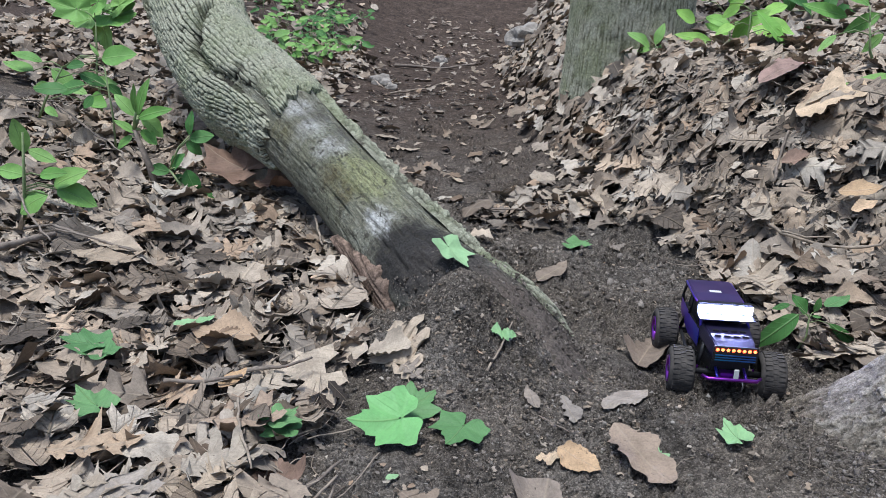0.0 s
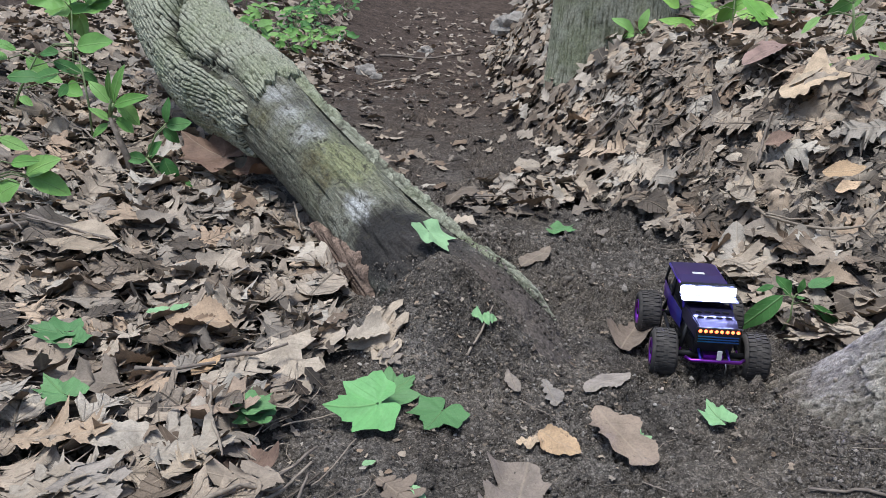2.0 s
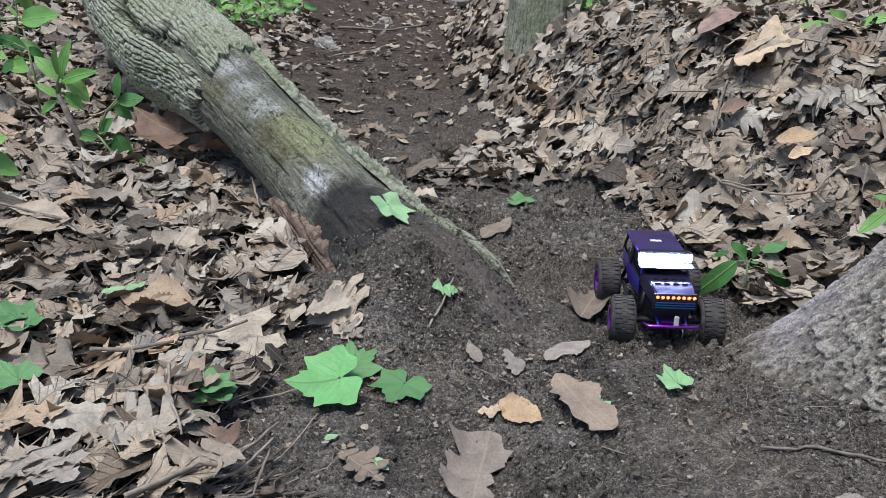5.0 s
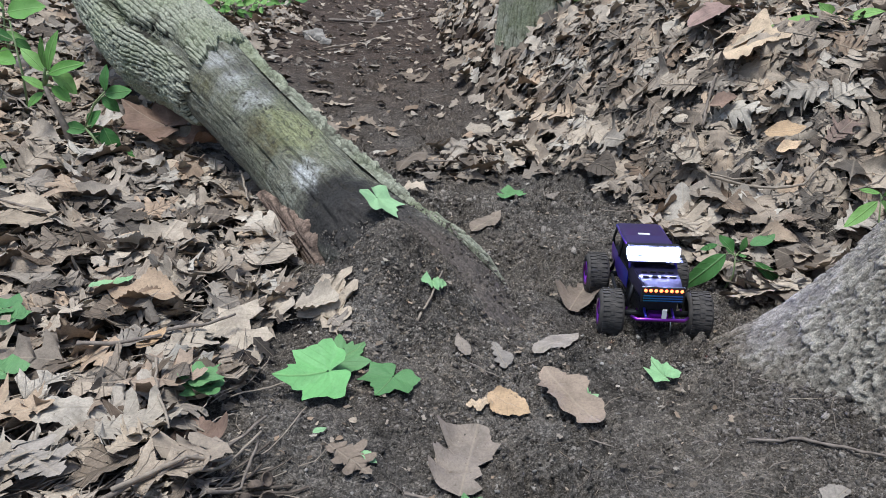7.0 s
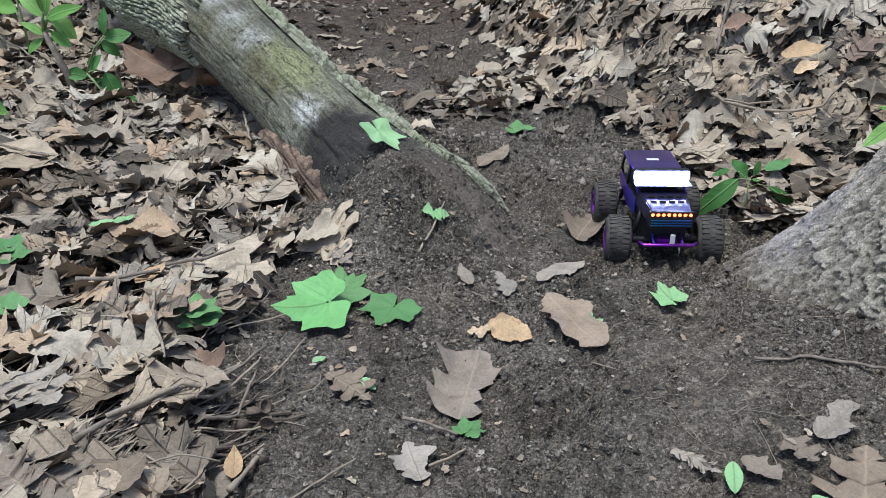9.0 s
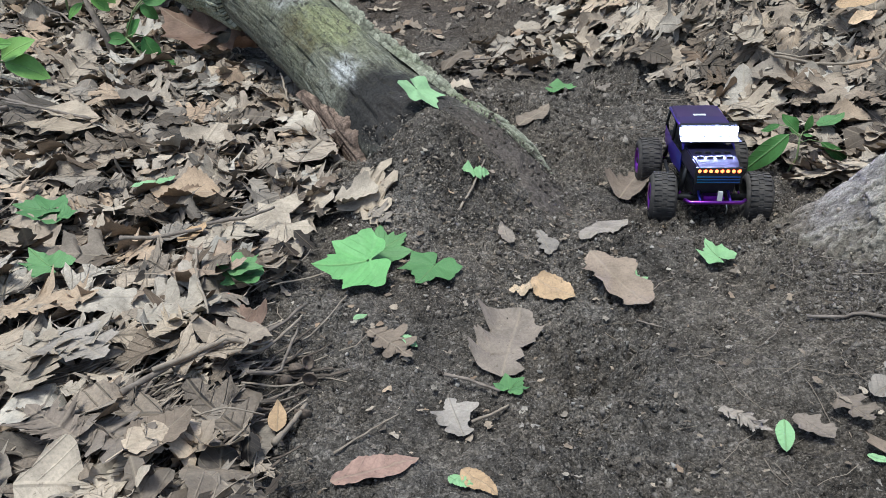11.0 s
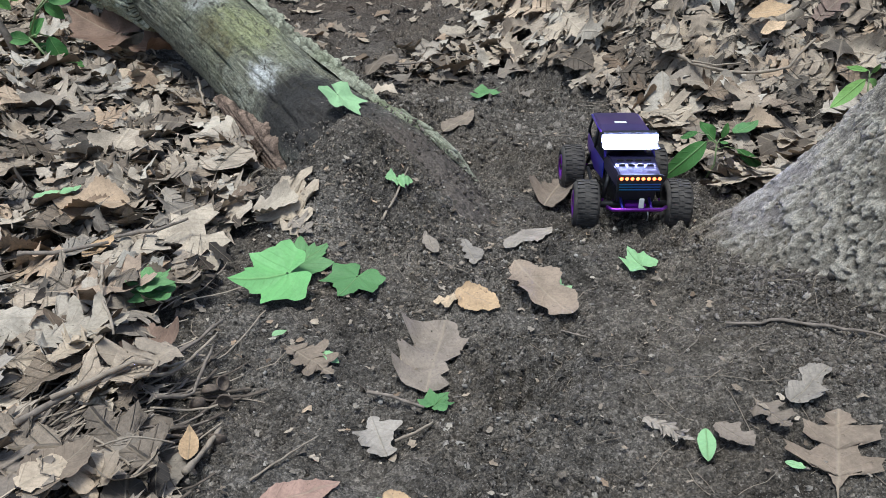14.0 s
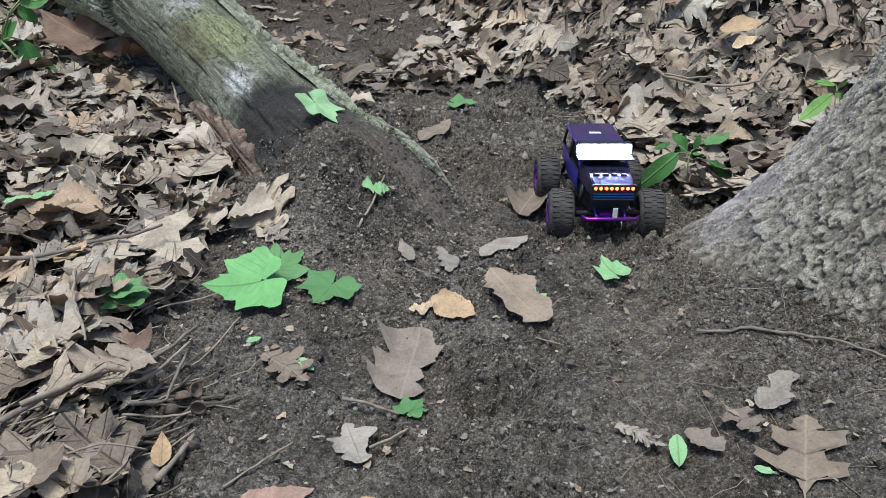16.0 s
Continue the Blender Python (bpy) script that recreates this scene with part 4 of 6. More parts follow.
STEM = plain_material("green_stem", (0.16, 0.24, 0.09), (0.28, 0.33, 0.16), 80, 0.6)
ground_leaf("maple", -0.094, 0.870, 198, 0.090, 0.9, MAPLE_GREEN, "fresh green maple leaf fallen on bare soil", 0.15, 0.35)
ground_leaf("maple", -0.135, 0.885, 48, 0.080, 0.8, MAPLE_DARK, "darker green maple leaf under another leaf", 0.1)
ground_leaf("maple", -0.031, 0.899, -115, 0.066, 1.1, MAPLE_DARK, "dull green rounded leaf lying flat on soil", 0.05)
ground_leaf("beech", 0.083, 0.842, -38, 0.062, 1.0, ORANGE_LEAF, "orange-tan dead leaf on dark soil", 0.3, 0.1)
ground_leaf("ragged", 0.094, 0.822, 172, 0.040, 0.6, BUFF_LEAF, "small torn buff leaf on dark soil", 0.3)
ground_leaf("ragged", 0.156, 0.885, -62, 0.118, 0.62, GREY_LEAF, "pale grey crumpled oak leaf on soil", 0.5, 0.15)
ground_leaf("maple", 0.189, 0.822, 62, 0.047, 0.8, PALE_GREEN, "small pale green leaf scrap on a dead leaf", 0.2)
ground_leaf("ragged", 0.046, 0.668, 79, 0.112, 1.0, MAUVE_LEAF, "mauve-brown torn oak leaf on soil", 0.3)
ground_leaf("maple", 0.048, 0.639, 51, 0.032, 1.0, MAPLE_DARK, "green leaf scrap under an oak leaf", 0.1)
ground_leaf("oak", -0.112, 0.750, -42, 0.085, 0.75, BROWN_LEAF, "pale brown curled oak leaf on soil", 0.4)
ground_leaf("ragged", -0.007, 0.635, -72, 0.059, 0.9, GREY_LEAF, "small grey-brown torn leaf on soil", 0.4)
ground_leaf("square_oak", 0.378, 0.500, 66, 0.105, 0.95, BROWN_LEAF, "large brown oak leaf with square lobes", 0.3)
ground_leaf("oak", 0.355, 0.634, -70, 0.055, 0.8, BROWN_LEAF, "brown curled oak leaf on rooty soil", 0.4)
ground_leaf("ragged", 0.385, 0.613, 32, 0.053, 0.7, GREY_LEAF, "pale grey-brown leaf leaning on another", 0.4)
ground_leaf("oak", 0.246, 0.621, -45, 0.059, 0.55, GREY_LEAF, "narrow pale oak leaf on soil", 0.35)
ground_leaf("ragged", 0.313, 0.600, -56, 0.040, 0.8, BROWN_LEAF, "brown oak leaf pressed on soil", 0.3)
ground_leaf("round", 0.302, 0.594, -105, 0.044, 0.5, PALE_GREEN, "small fresh green leaf on soil", 0.15)
ground_leaf("round", 0.354, 0.546, -32, 0.017, 0.7, PALE_GREEN, "small fresh green leaf on soil", 0.15)
ground_leaf("maple", 0.321, 0.870, 116, 0.047, 0.8, PALE_GREEN, "small pale green maple leaf on soil", 0.2)
ground_leaf("beech", -0.360, 1.019, 179, 0.107, 0.95, TAN_LEAF, "tan beech leaf with a toothed edge", 0.2)
ground_leaf("ragged", -0.012, 1.045, 8, 0.040, 0.7, PALE_GREEN, "small pale green leaf scrap on the mound", 0.4)
ground_leaf("ragged", 0.226, 1.119, 67, 0.105, 0.7, BROWN_LEAF, "curled brown leaf scrap on soil", 0.8)
ground_leaf("oak", -0.118, 0.941, 107, 0.150, 0.8, TAN_LEAF, "pale tan oak leaf propped against the trunk", 0.6)
ground_leaf("ragged", -0.192, 1.004, 2, 0.066, 0.9, TAN_LEAF, "pale tan oak leaf beside the trunk", 0.5)
ground_leaf("oak", -0.144, 0.989, -40, 0.053, 0.8, GREY_LEAF, "pale oak leaf beside the trunk", 0.5)
ground_leaf("beech", -0.781, 1.313, -18, 0.130, 0.7, TAN_LEAF, "large pale tan leaf on the litter", 0.4)
ground_leaf("maple", -0.585, 1.765, 165, 0.17, 1.0, RED_LEAF, "large red-brown leaf under the trunk", 0.3, 0.35)
ground_leaf("ragged", -0.60, 1.73, 20, 0.13, 0.9, RED_LEAF, "red-brown leaf under the trunk", 0.4, 0.3)
ground_leaf("ragged", 0.617, 1.718, -14, 0.132, 1.2, BUFF_LEAF, "large bright tan oak leaf on the bank", 0.3)
ground_leaf("beech", 0.634, 1.713, 6, 0.068, 0.4, BUFF_LEAF, "large bright tan leaf on the bank", 0.3)
ground_leaf("beech", 0.586, 1.884, 20, 0.15, 0.9, PINK_LEAF, "rolled pinkish-brown leaf on the bank", 0.35)
ground_leaf("beech", -0.361, 0.861, 71, 0.057, 0.6, ORANGE_LEAF, "orange-brown leaf on the litter", 0.3)
ground_leaf("beech", 0.149, 0.935, 45, 0.102, 0.6, GREY_LEAF, "grey pointed leaf on soil", 0.2)
ground_leaf("beech", 0.046, 0.977, -76, 0.056, 0.5, GREY_LEAF, "pale bark chip on soil", 0.2)
ground_leaf("ragged", 0.095, 0.973, -79, 0.075, 0.45, GREY_LEAF, "narrow brown leaf scrap on soil", 0.3)
ground_leaf("maple", -0.276, 0.782, 51, 0.051, 0.9, MAPLE_DARK, "green maple leaf among dead leaves", 0.2)
ground_leaf("maple", -0.555, 0.950, -175, 0.068, 0.9, MAPLE_DARK, "green maple seedling leaf among dead leaves", 0.2)
ground_leaf("maple", -0.474, 0.784, 146, 0.071, 0.7, MAPLE_DARK, "green leaf among dead leaves", 0.2)
ground_leaf("maple", -0.233, 0.790, 175, 0.055, 0.8, MAPLE_DARK, "green maple leaf among dead leaves", 0.2)
ground_leaf("round", -0.500, 1.035, 41, 0.037, 0.8, PALE_GREEN, "pale green leaf scrap on the litter", 0.2)
ground_leaf("round", -0.469, 1.050, 56, 0.034, 0.8, PALE_GREEN, "pale green leaf scrap on the litter", 0.2)
ground_leaf("maple", -0.536, 0.917, 153, 0.052, 0.9, MAPLE_DARK, "green leaf among dead leaves", 0.2)
ground_leaf("round", -0.125, 0.763, 33, 0.018, 0.8, PALE_GREEN, "small green leaf scrap on soil", 0.2)
ground_leaf("round", -0.065, 0.729, -36, 0.024, 0.7, PALE_GREEN, "small green leaf scrap on soil", 0.2)
ground_leaf("oak", -0.351, 0.681, 26, 0.104, 1.0, TAN_LEAF, "large pale oak leaf on the litter", 0.2)
ground_leaf("oak", -0.315, 0.646, 55, 0.071, 1.0, TAN_LEAF, "large pale oak leaf on the litter", 0.2)
for kind, lx, ly, yaw, size, mat in (("oak", -0.46, 0.60, 40, 0.13, TAN_LEAF), ("oak", -0.40, 0.55, 100, 0.12, TAN_LEAF), ("oak", -0.33, 0.53, -20, 0.10, BROWN_LEAF), ("oak", -0.52, 0.70, 15, 0.125, TAN_LEAF),
                                       ("oak", -0.30, 0.50, 150, 0.09, BROWN_LEAF), ("oak", -0.43, 0.68, -35, 0.11, GREY_LEAF), ("beech", -0.26, 0.485, 60, 0.07, BROWN_LEAF), ("oak", -0.37, 0.78, 10, 0.12, GREY_LEAF)):
    ground_leaf(kind, lx, ly, yaw, size, 0.9, mat, "broad pale dead leaf on top of the litter", 0.25)
ground_leaf("ragged", -0.215, 0.661, 113, 0.092, 0.9, RED_LEAF, "cupped red-brown leaf on the litter", 0.9)
ground_leaf("beech", -0.100, 0.509, 25, 0.081, 0.5, PINK_LEAF, "pinkish-grey curled leaf on soil", 0.6)
ground_leaf("beech", 0.011, 0.535, -48, 0.048, 0.6, ORANGE_LEAF, "tan dead leaf on soil", 0.4)
ground_leaf("round", -0.000, 0.526, -31, 0.026, 0.8, PALE_GREEN, "small green leaf on soil", 0.2)
ground_leaf("beech", -0.157, 0.555, 103, 0.042, 0.55, ORANGE_LEAF, "small tan leaf among twigs", 0.3)
ground_leaf("beech", 0.077, 1.464, 60, 0.129, 0.5, DRY_LEAF, "small brown leaf on the trail", 0.3)
ground_leaf("maple", 0.142, 1.712, -27, 0.070, 0.9, MAPLE_DARK, "dark green leaf on the trail", 0.3)
ground_leaf("oak", -0.038, 1.939, 68, 0.170, 0.8, DRY_LEAF, "curled brown oak leaf beside the trail", 0.5)
ground_leaf("oak", 0.096, 1.981, 57, 0.166, 0.6, TAN_LEAF, "tan oak leaf beside the trail", 0.4)
ground_leaf("beech", 0.138, 2.337, 104, 0.170, 0.6, TAN_LEAF, "pale leaf beside the trail", 0.3)
ground_leaf("beech", 0.243, 1.677, 30, 0.051, 0.7, GREY_LEAF, "small pale leaf on the trail", 0.3)
ground_leaf("beech", -0.433, 2.750, 29, 0.127, 0.5, TAN_LEAF, "pale leaf at the trail's edge", 0.3)
ground_leaf("beech", -0.516, 2.937, -9, 0.101, 0.5, TAN_LEAF, "pale leaf at the trail's edge", 0.3)
ground_leaf("beech", 0.649, 1.508, -20, 0.074, 0.7, ORANGE_LEAF, "tan leaf on the bank", 0.4)
ground_leaf("oak", 0.736, 1.435, 32, 0.097, 0.8, RED_LEAF, "large red-brown leaf on the bank", 0.3)
ground_leaf("round", 0.576, 1.632, -26, 0.053, 1.0, RED_LEAF, "cupped red-brown leaf on the bank", 1.2)
ground_leaf("oak", 0.589, 1.500, 4, 0.047, 0.8, TAN_LEAF, "tan leaf on the bank", 0.4)
ground_leaf("oak", 0.427, 1.282, 44, 0.126, 0.9, TAN_LEAF, "pale leaf behind the toy truck", 0.4)
ground_twig([(0.371, 0.741, 0.003), (0.418, 0.718, 0.003), (0.454, 0.684, 0.003), (0.482, 0.653, 0.004), (0.504, 0.626, 0.002)], 0.0036, TWIG, "long pale brown bare twig on rooty soil")
ground_twig([(-0.104, 0.545, 0.007), (-0.081, 0.573, 0.007), (-0.053, 0.603, 0.008)], 0.0022, PALE_TWIG, "thin pale straw on soil")
ground_twig([(-0.154, 0.538, 0.009), (-0.150, 0.575, 0.009), (-0.143, 0.607, 0.010)], 0.006, PALE_TWIG, "short pale stick among leaves")
ground_twig([(-0.221, 0.537, 0.020), (-0.198, 0.550, 0.020), (-0.167, 0.560, 0.020)], 0.0022, PALE_TWIG, "thin pale twig on the litter")
ground_twig([(-0.013, 0.669, 0.006), (0.012, 0.662, 0.006), (0.044, 0.645, 0.005)], 0.004, TWIG, "dark short stick on soil")
ground_twig([(0.018, 0.596, 0.008), (0.036, 0.606, 0.008), (0.053, 0.621, 0.007)], 0.003, PALE_TWIG, "short pale stick on soil")
ground_twig([(-0.013, 0.986, 0.007), (0.005, 1.027, 0.007), (0.021, 1.073, 0.008)], 0.0034, PALE_TWIG, "pale stick on the mound")
ground_twig([(0.060, 0.913, 0.006), (0.079, 0.900, 0.005), (0.100, 0.884, 0.005)], 0.0018, TWIG, "thin twig on soil")
ground_twig([(0.195, 0.759, 0.006), (0.210, 0.752, 0.005), (0.224, 0.743, 0.006)], 0.0018, TWIG, "thin twig on soil")
ground_twig([(-0.052, 1.937, 0.012), (0.037, 1.916, 0.012), (0.110, 1.934, 0.012), (0.177, 1.944, 0.012)], 0.005, TWIG, "bare stick lying across the trail's edge")
ground_twig([(0.533, 1.580, 0.028), (0.538, 1.535, 0.029), (0.553, 1.497, 0.030), (0.594, 1.448, 0.028), (0.644, 1.405, 0.030), (0.691, 1.395, 0.029), (0.743, 1.423, 0.029)], 0.007, PALE_TWIG, "crooked bare branch behind the toy truck")
ground_twig([(0.553, 1.497, 0.035), (0.586, 1.459, 0.034), (0.623, 1.440, 0.033)], 0.004, PALE_TWIG, "bare twig behind the toy truck")
ground_twig([(0.275, 2.245, 0.019), (0.325, 2.252, 0.020), (0.387, 2.277, 0.020)], 0.011, TWIG, "dark broken stick on the bank")
ground_twig([(0.563, 1.614, 0.029), (0.579, 1.657, 0.027), (0.604, 1.697, 0.029)], 0.007, TWIG, "bare stick on the bank")
ground_twig([(0.578, 3.379, 0.030), (0.640, 3.099, 0.030), (0.699, 2.813, 0.030)], 0.006, TWIG, "bare stick under the green shrub")
ground_twig([(0.979, 2.866, 0.030), (0.997, 2.728, 0.030), (1.027, 2.616, 0.030)], 0.008, PALE_TWIG, "bare stick on the bank")
ground_twig([(-0.887, 1.186, 0.019), (-0.866, 1.236, 0.020), (-0.839, 1.299, 0.019)], 0.014, TWIG, "thick broken branch on the litter")
ground_twig([(-0.839, 1.299, 0.029), (-0.750, 1.287, 0.030), (-0.667, 1.272, 0.029)], 0.004, TWIG, "thin branch on the litter")
ground_twig([(-1.510, 2.324, 0.030), (-1.234, 2.058, 0.030), (-1.049, 1.890, 0.030), (-0.913, 1.751, 0.030)], 0.006, TWIG, "bare twig on the litter")
ground_twig([(-1.423, 2.019, 0.050), (-1.346, 2.080, 0.050), (-1.245, 2.171, 0.050)], 0.004, TWIG, "thin bare twig above the litter")
ground_twig([(-1.300, 2.698, 0.050), (-1.365, 2.975, 0.050), (-1.421, 3.306, 0.050)], 0.006, PALE_TWIG, "pale broken stick on the litter")
ground_twig([(-1.148, 2.436, 0.030), (-1.195, 2.612, 0.030), (-1.280, 2.937, 0.030)], 0.005, TWIG, "bare dark stick on the litter")
ground_twig([(-1.021, 1.466, 0.030), (-0.897, 1.322, 0.030), (-0.816, 1.249, 0.029)], 0.005, TWIG, "bare twig on the litter")
ground_twig([(-2.347, 3.435, 0.060), (-2.979, 4.547, 0.060), (-4.180, 6.577, 0.060)], 0.008, PALE_TWIG, "pale bare stick on the litter")
ground_twig([(-0.411, 1.574, 0.029), (-0.384, 1.494, 0.030), (-0.360, 1.426, 0.030)], 0.004, TWIG, "upright dry twig stub in litter")
ground_twig([(-0.430, 0.853, 0.030), (-0.385, 0.856, 0.029), (-0.335, 0.880, 0.030)], 0.006, TWIG, "bare stick on the litter")
ground_twig([(-0.608, 3.904, 0.010), (-0.443, 4.275, 0.010), (-0.348, 4.687, 0.010)], 0.01, PALE_TWIG, "bleached root across the trail")
ground_twig([(-0.758, 5.112, 0.010), (-0.477, 5.347, 0.010), (-0.257, 5.666, 0.010)], 0.02, TWIG, "dark root across the trail")
ground_twig([(-0.300, 0.568, 0.020), (-0.269, 0.611, 0.019), (-0.231, 0.647, 0.019)], 0.006, TWIG, "brown stick in the litter")
ground_twig([(-0.282, 0.593, 0.024), (-0.238, 0.638, 0.025), (-0.196, 0.685, 0.025)], 0.005, PALE_TWIG, "brown stick in the litter")
ground_twig([(-0.248, 0.623, 0.019), (-0.216, 0.685, 0.019), (-0.180, 0.770, 0.019)], 0.005, TWIG, "brown stick in the litter")
ground_twig([(-0.219, 0.627, 0.024), (-0.193, 0.685, 0.025), (-0.177, 0.733, 0.025)], 0.004, PALE_TWIG, "brown stick in the litter")
ground_twig([(-0.199, 0.614, 0.020), (-0.177, 0.648, 0.019), (-0.177, 0.724, 0.019)], 0.004, TWIG, "brown stick in the litter")
ground_twig([(-0.322, 0.822, 0.030), (-0.295, 0.753, 0.030), (-0.257, 0.685, 0.029)], 0.004, PALE_TWIG, "pale stick in the litter")
ground_twig([(-0.334, 0.894, 0.030), (-0.286, 0.915, 0.029), (-0.257, 0.942, 0.029)], 0.005, TWIG, "dark stick in the litter")
ground_twig([(-0.213, 0.659, 0.020), (-0.213, 0.695, 0.019), (-0.201, 0.733, 0.019)], 0.0035, TWIG, "brown stick in the litter")
plant("seedling", (-0.987, 1.420, 0.032), (-0.947, 1.410, 0.266), 0.004, "round", SPROUT, "young green seedling with oval leaves in the litter", [((-0.952, 1.416, 0.225), (-0.962, 1.412, 0.287), 0.6), ((-0.954, 1.429, 0.228), (-0.909, 1.438, 0.205), 0.55), ((-0.972, 1.434, 0.174), (-1.034, 1.447, 0.180), 0.6), ((-0.931, 1.418, 0.179), (-0.876, 1.416, 0.185), 0.55), ((-0.915, 1.434, 0.153), (-0.853, 1.447, 0.182), 0.7), ((-0.909, 1.433, 0.147), (-0.843, 1.446, 0.114), 0.7), ((-0.917, 1.414, 0.140), (-0.973, 1.408, 0.104), 0.8)])
plant("seedling", (-0.832, 1.720, 0.027), (-0.872, 1.710, 0.221), 0.009, "round", SPROUT, "green shoot on a short barkless stump stem", [((-0.866, 1.725, 0.251), (-0.836, 1.730, 0.330), 0.35), ((-0.862, 1.706, 0.261), (-0.851, 1.692, 0.325), 0.3), ((-0.875, 1.729, 0.250), (-0.922, 1.739, 0.294), 0.5), ((-0.861, 1.714, 0.247), (-0.781, 1.708, 0.270), 0.4), ((-0.862, 1.732, 0.250), (-0.824, 1.743, 0.203), 0.7), ((-0.859, 1.718, 0.220), (-0.827, 1.716, 0.188), 0.7), ((-0.869, 1.709, 0.214), (-0.909, 1.699, 0.241), 0.45), ((-0.876, 1.707, 0.207), (-0.907, 1.695, 0.179), 0.5)])
plant("seedling", (-0.685, 1.700, -0.003), (-0.787, 1.690, 0.134), 0.004, "round", DEEP_GREEN, "dark green seedling beside the leaning trunk", [((-0.783, 1.697, 0.133), (-0.750, 1.693, 0.168), 0.8), ((-0.797, 1.711, 0.122), (-0.850, 1.722, 0.127), 0.6), ((-0.779, 1.701, 0.118), (-0.748, 1.703, 0.091), 0.7), ((-0.748, 1.696, 0.134), (-0.722, 1.692, 0.075), 0.7), ((-0.761, 1.706, 0.111), (-0.701, 1.713, 0.032), 0.4), ((-0.739, 1.698, 0.093), (-0.662, 1.697, 0.016), 0.4), ((-0.739, 1.709, 0.212), (-0.732, 1.718, 0.264), 0.5), ((-0.741, 1.712, 0.205), (-0.691, 1.724, 0.211), 0.7), ((-0.748, 1.710, 0.198), (-0.721, 1.721, 0.168), 0.7)])
plant("seedling", (-1.344, 2.050, 0.142), (-1.227, 2.040, 0.320), 0.004, "round", SPROUT, "low green plants with thin bare stems", [((-1.287, 2.049, 0.332), (-1.365, 2.048, 0.353), 0.4), ((-1.320, 2.055, 0.308), (-1.400, 2.060, 0.325), 0.5), ((-1.278, 2.066, 0.253), (-1.342, 2.083, 0.257), 0.6), ((-1.214, 2.059, 0.264), (-1.270, 2.068, 0.308), 0.7), ((-1.171, 2.033, 0.230), (-1.106, 2.015, 0.220), 0.9), ((-1.151, 2.056, 0.290), (-1.091, 2.062, 0.276), 0.5), ((-1.123, 2.062, 0.344), (-1.037, 2.075, 0.356), 0.8), ((-1.125, 2.054, 0.352), (-1.148, 2.058, 0.381), 0.3), ((-1.227, 2.029, 0.275), (-1.153, 2.008, 0.257), 0.5), ((-1.294, 2.040, 0.209), (-1.258, 2.031, 0.188), 0.6)])
plant("maple_sapling", (-1.274, 2.300, 0.293), (-1.251, 2.290, 0.428), 0.004, "maple", SPROUT, "young maple sapling with bright green lobed leaves", [((-1.278, 2.284, 0.460), (-1.371, 2.267, 0.482), 0.9), ((-1.263, 2.316, 0.443), (-1.347, 2.333, 0.423), 0.9), ((-1.219, 2.286, 0.453), (-1.117, 2.272, 0.440), 1.0), ((-1.248, 2.318, 0.426), (-1.250, 2.337, 0.350), 1.0), ((-1.248, 2.281, 0.477), (-1.170, 2.261, 0.526), 1.0), ((-1.192, 2.290, 0.470), (-1.104, 2.280, 0.512), 0.9)])
plant("shrub", (0.745, 2.750, 0.328), (0.722, 2.740, 0.476), 0.004, "round", LIME, "lime-green shrub sprouting on the bank", [((0.615, 2.747, 0.455), (0.554, 2.745, 0.490), 0.7), ((0.637, 2.694, 0.476), (0.698, 2.638, 0.453), 0.5), ((0.709, 2.702, 0.495), (0.744, 2.655, 0.541), 0.6), ((0.759, 2.798, 0.457), (0.799, 2.846, 0.399), 0.7), ((0.784, 2.749, 0.450), (0.850, 2.748, 0.497), 0.6), ((0.798, 2.730, 0.442), (0.919, 2.709, 0.392), 0.45), ((0.850, 2.799, 0.477), (0.935, 2.848, 0.515), 0.5), ((0.725, 2.723, 0.423), (0.641, 2.695, 0.449), 0.5), ((0.684, 2.768, 0.391), (0.572, 2.786, 0.411), 0.4), ((0.719, 2.751, 0.384), (0.647, 2.751, 0.359), 0.4), ((0.721, 2.693, 0.397), (0.728, 2.635, 0.365), 0.6), ((0.614, 2.703, 0.529), (0.634, 2.656, 0.564), 0.6)])
plant("seedling", (0.527, 2.750, 0.322), (0.490, 2.740, 0.378), 0.003, "round", SPROUT, "small green plant at the tree's foot", [((0.476, 2.762, 0.367), (0.406, 2.774, 0.411), 0.5), ((0.495, 2.765, 0.377), (0.519, 2.780, 0.442), 0.5), ((0.507, 2.773, 0.367), (0.549, 2.796, 0.376), 0.5), ((0.481, 2.785, 0.356), (0.448, 2.820, 0.352), 0.6), ((0.507, 2.714, 0.362), (0.538, 2.678, 0.356), 0.5)])
plant("shrub", (1.236, 3.100, 0.332), (1.189, 3.090, 0.455), 0.005, "round", DEEP_GREEN, "leafy green shrub on the bank", [((1.114, 3.064, 0.474), (1.011, 3.027, 0.533), 0.6), ((1.139, 3.065, 0.455), (1.072, 3.030, 0.414), 0.6), ((1.212, 3.151, 0.453), (1.306, 3.202, 0.506), 0.6), ((1.215, 3.101, 0.445), (1.342, 3.101, 0.428), 0.5), ((1.248, 3.117, 0.414), (1.179, 3.134, 0.370), 0.5), ((1.067, 3.144, 0.429), (1.180, 3.188, 0.355), 0.4), ((1.238, 3.061, 0.458), (1.341, 3.022, 0.462), 0.5), ((1.042, 3.099, 0.492), (1.009, 3.098, 0.561), 0.6), ((1.179, 3.137, 0.494), (1.221, 3.174, 0.566), 0.6)])
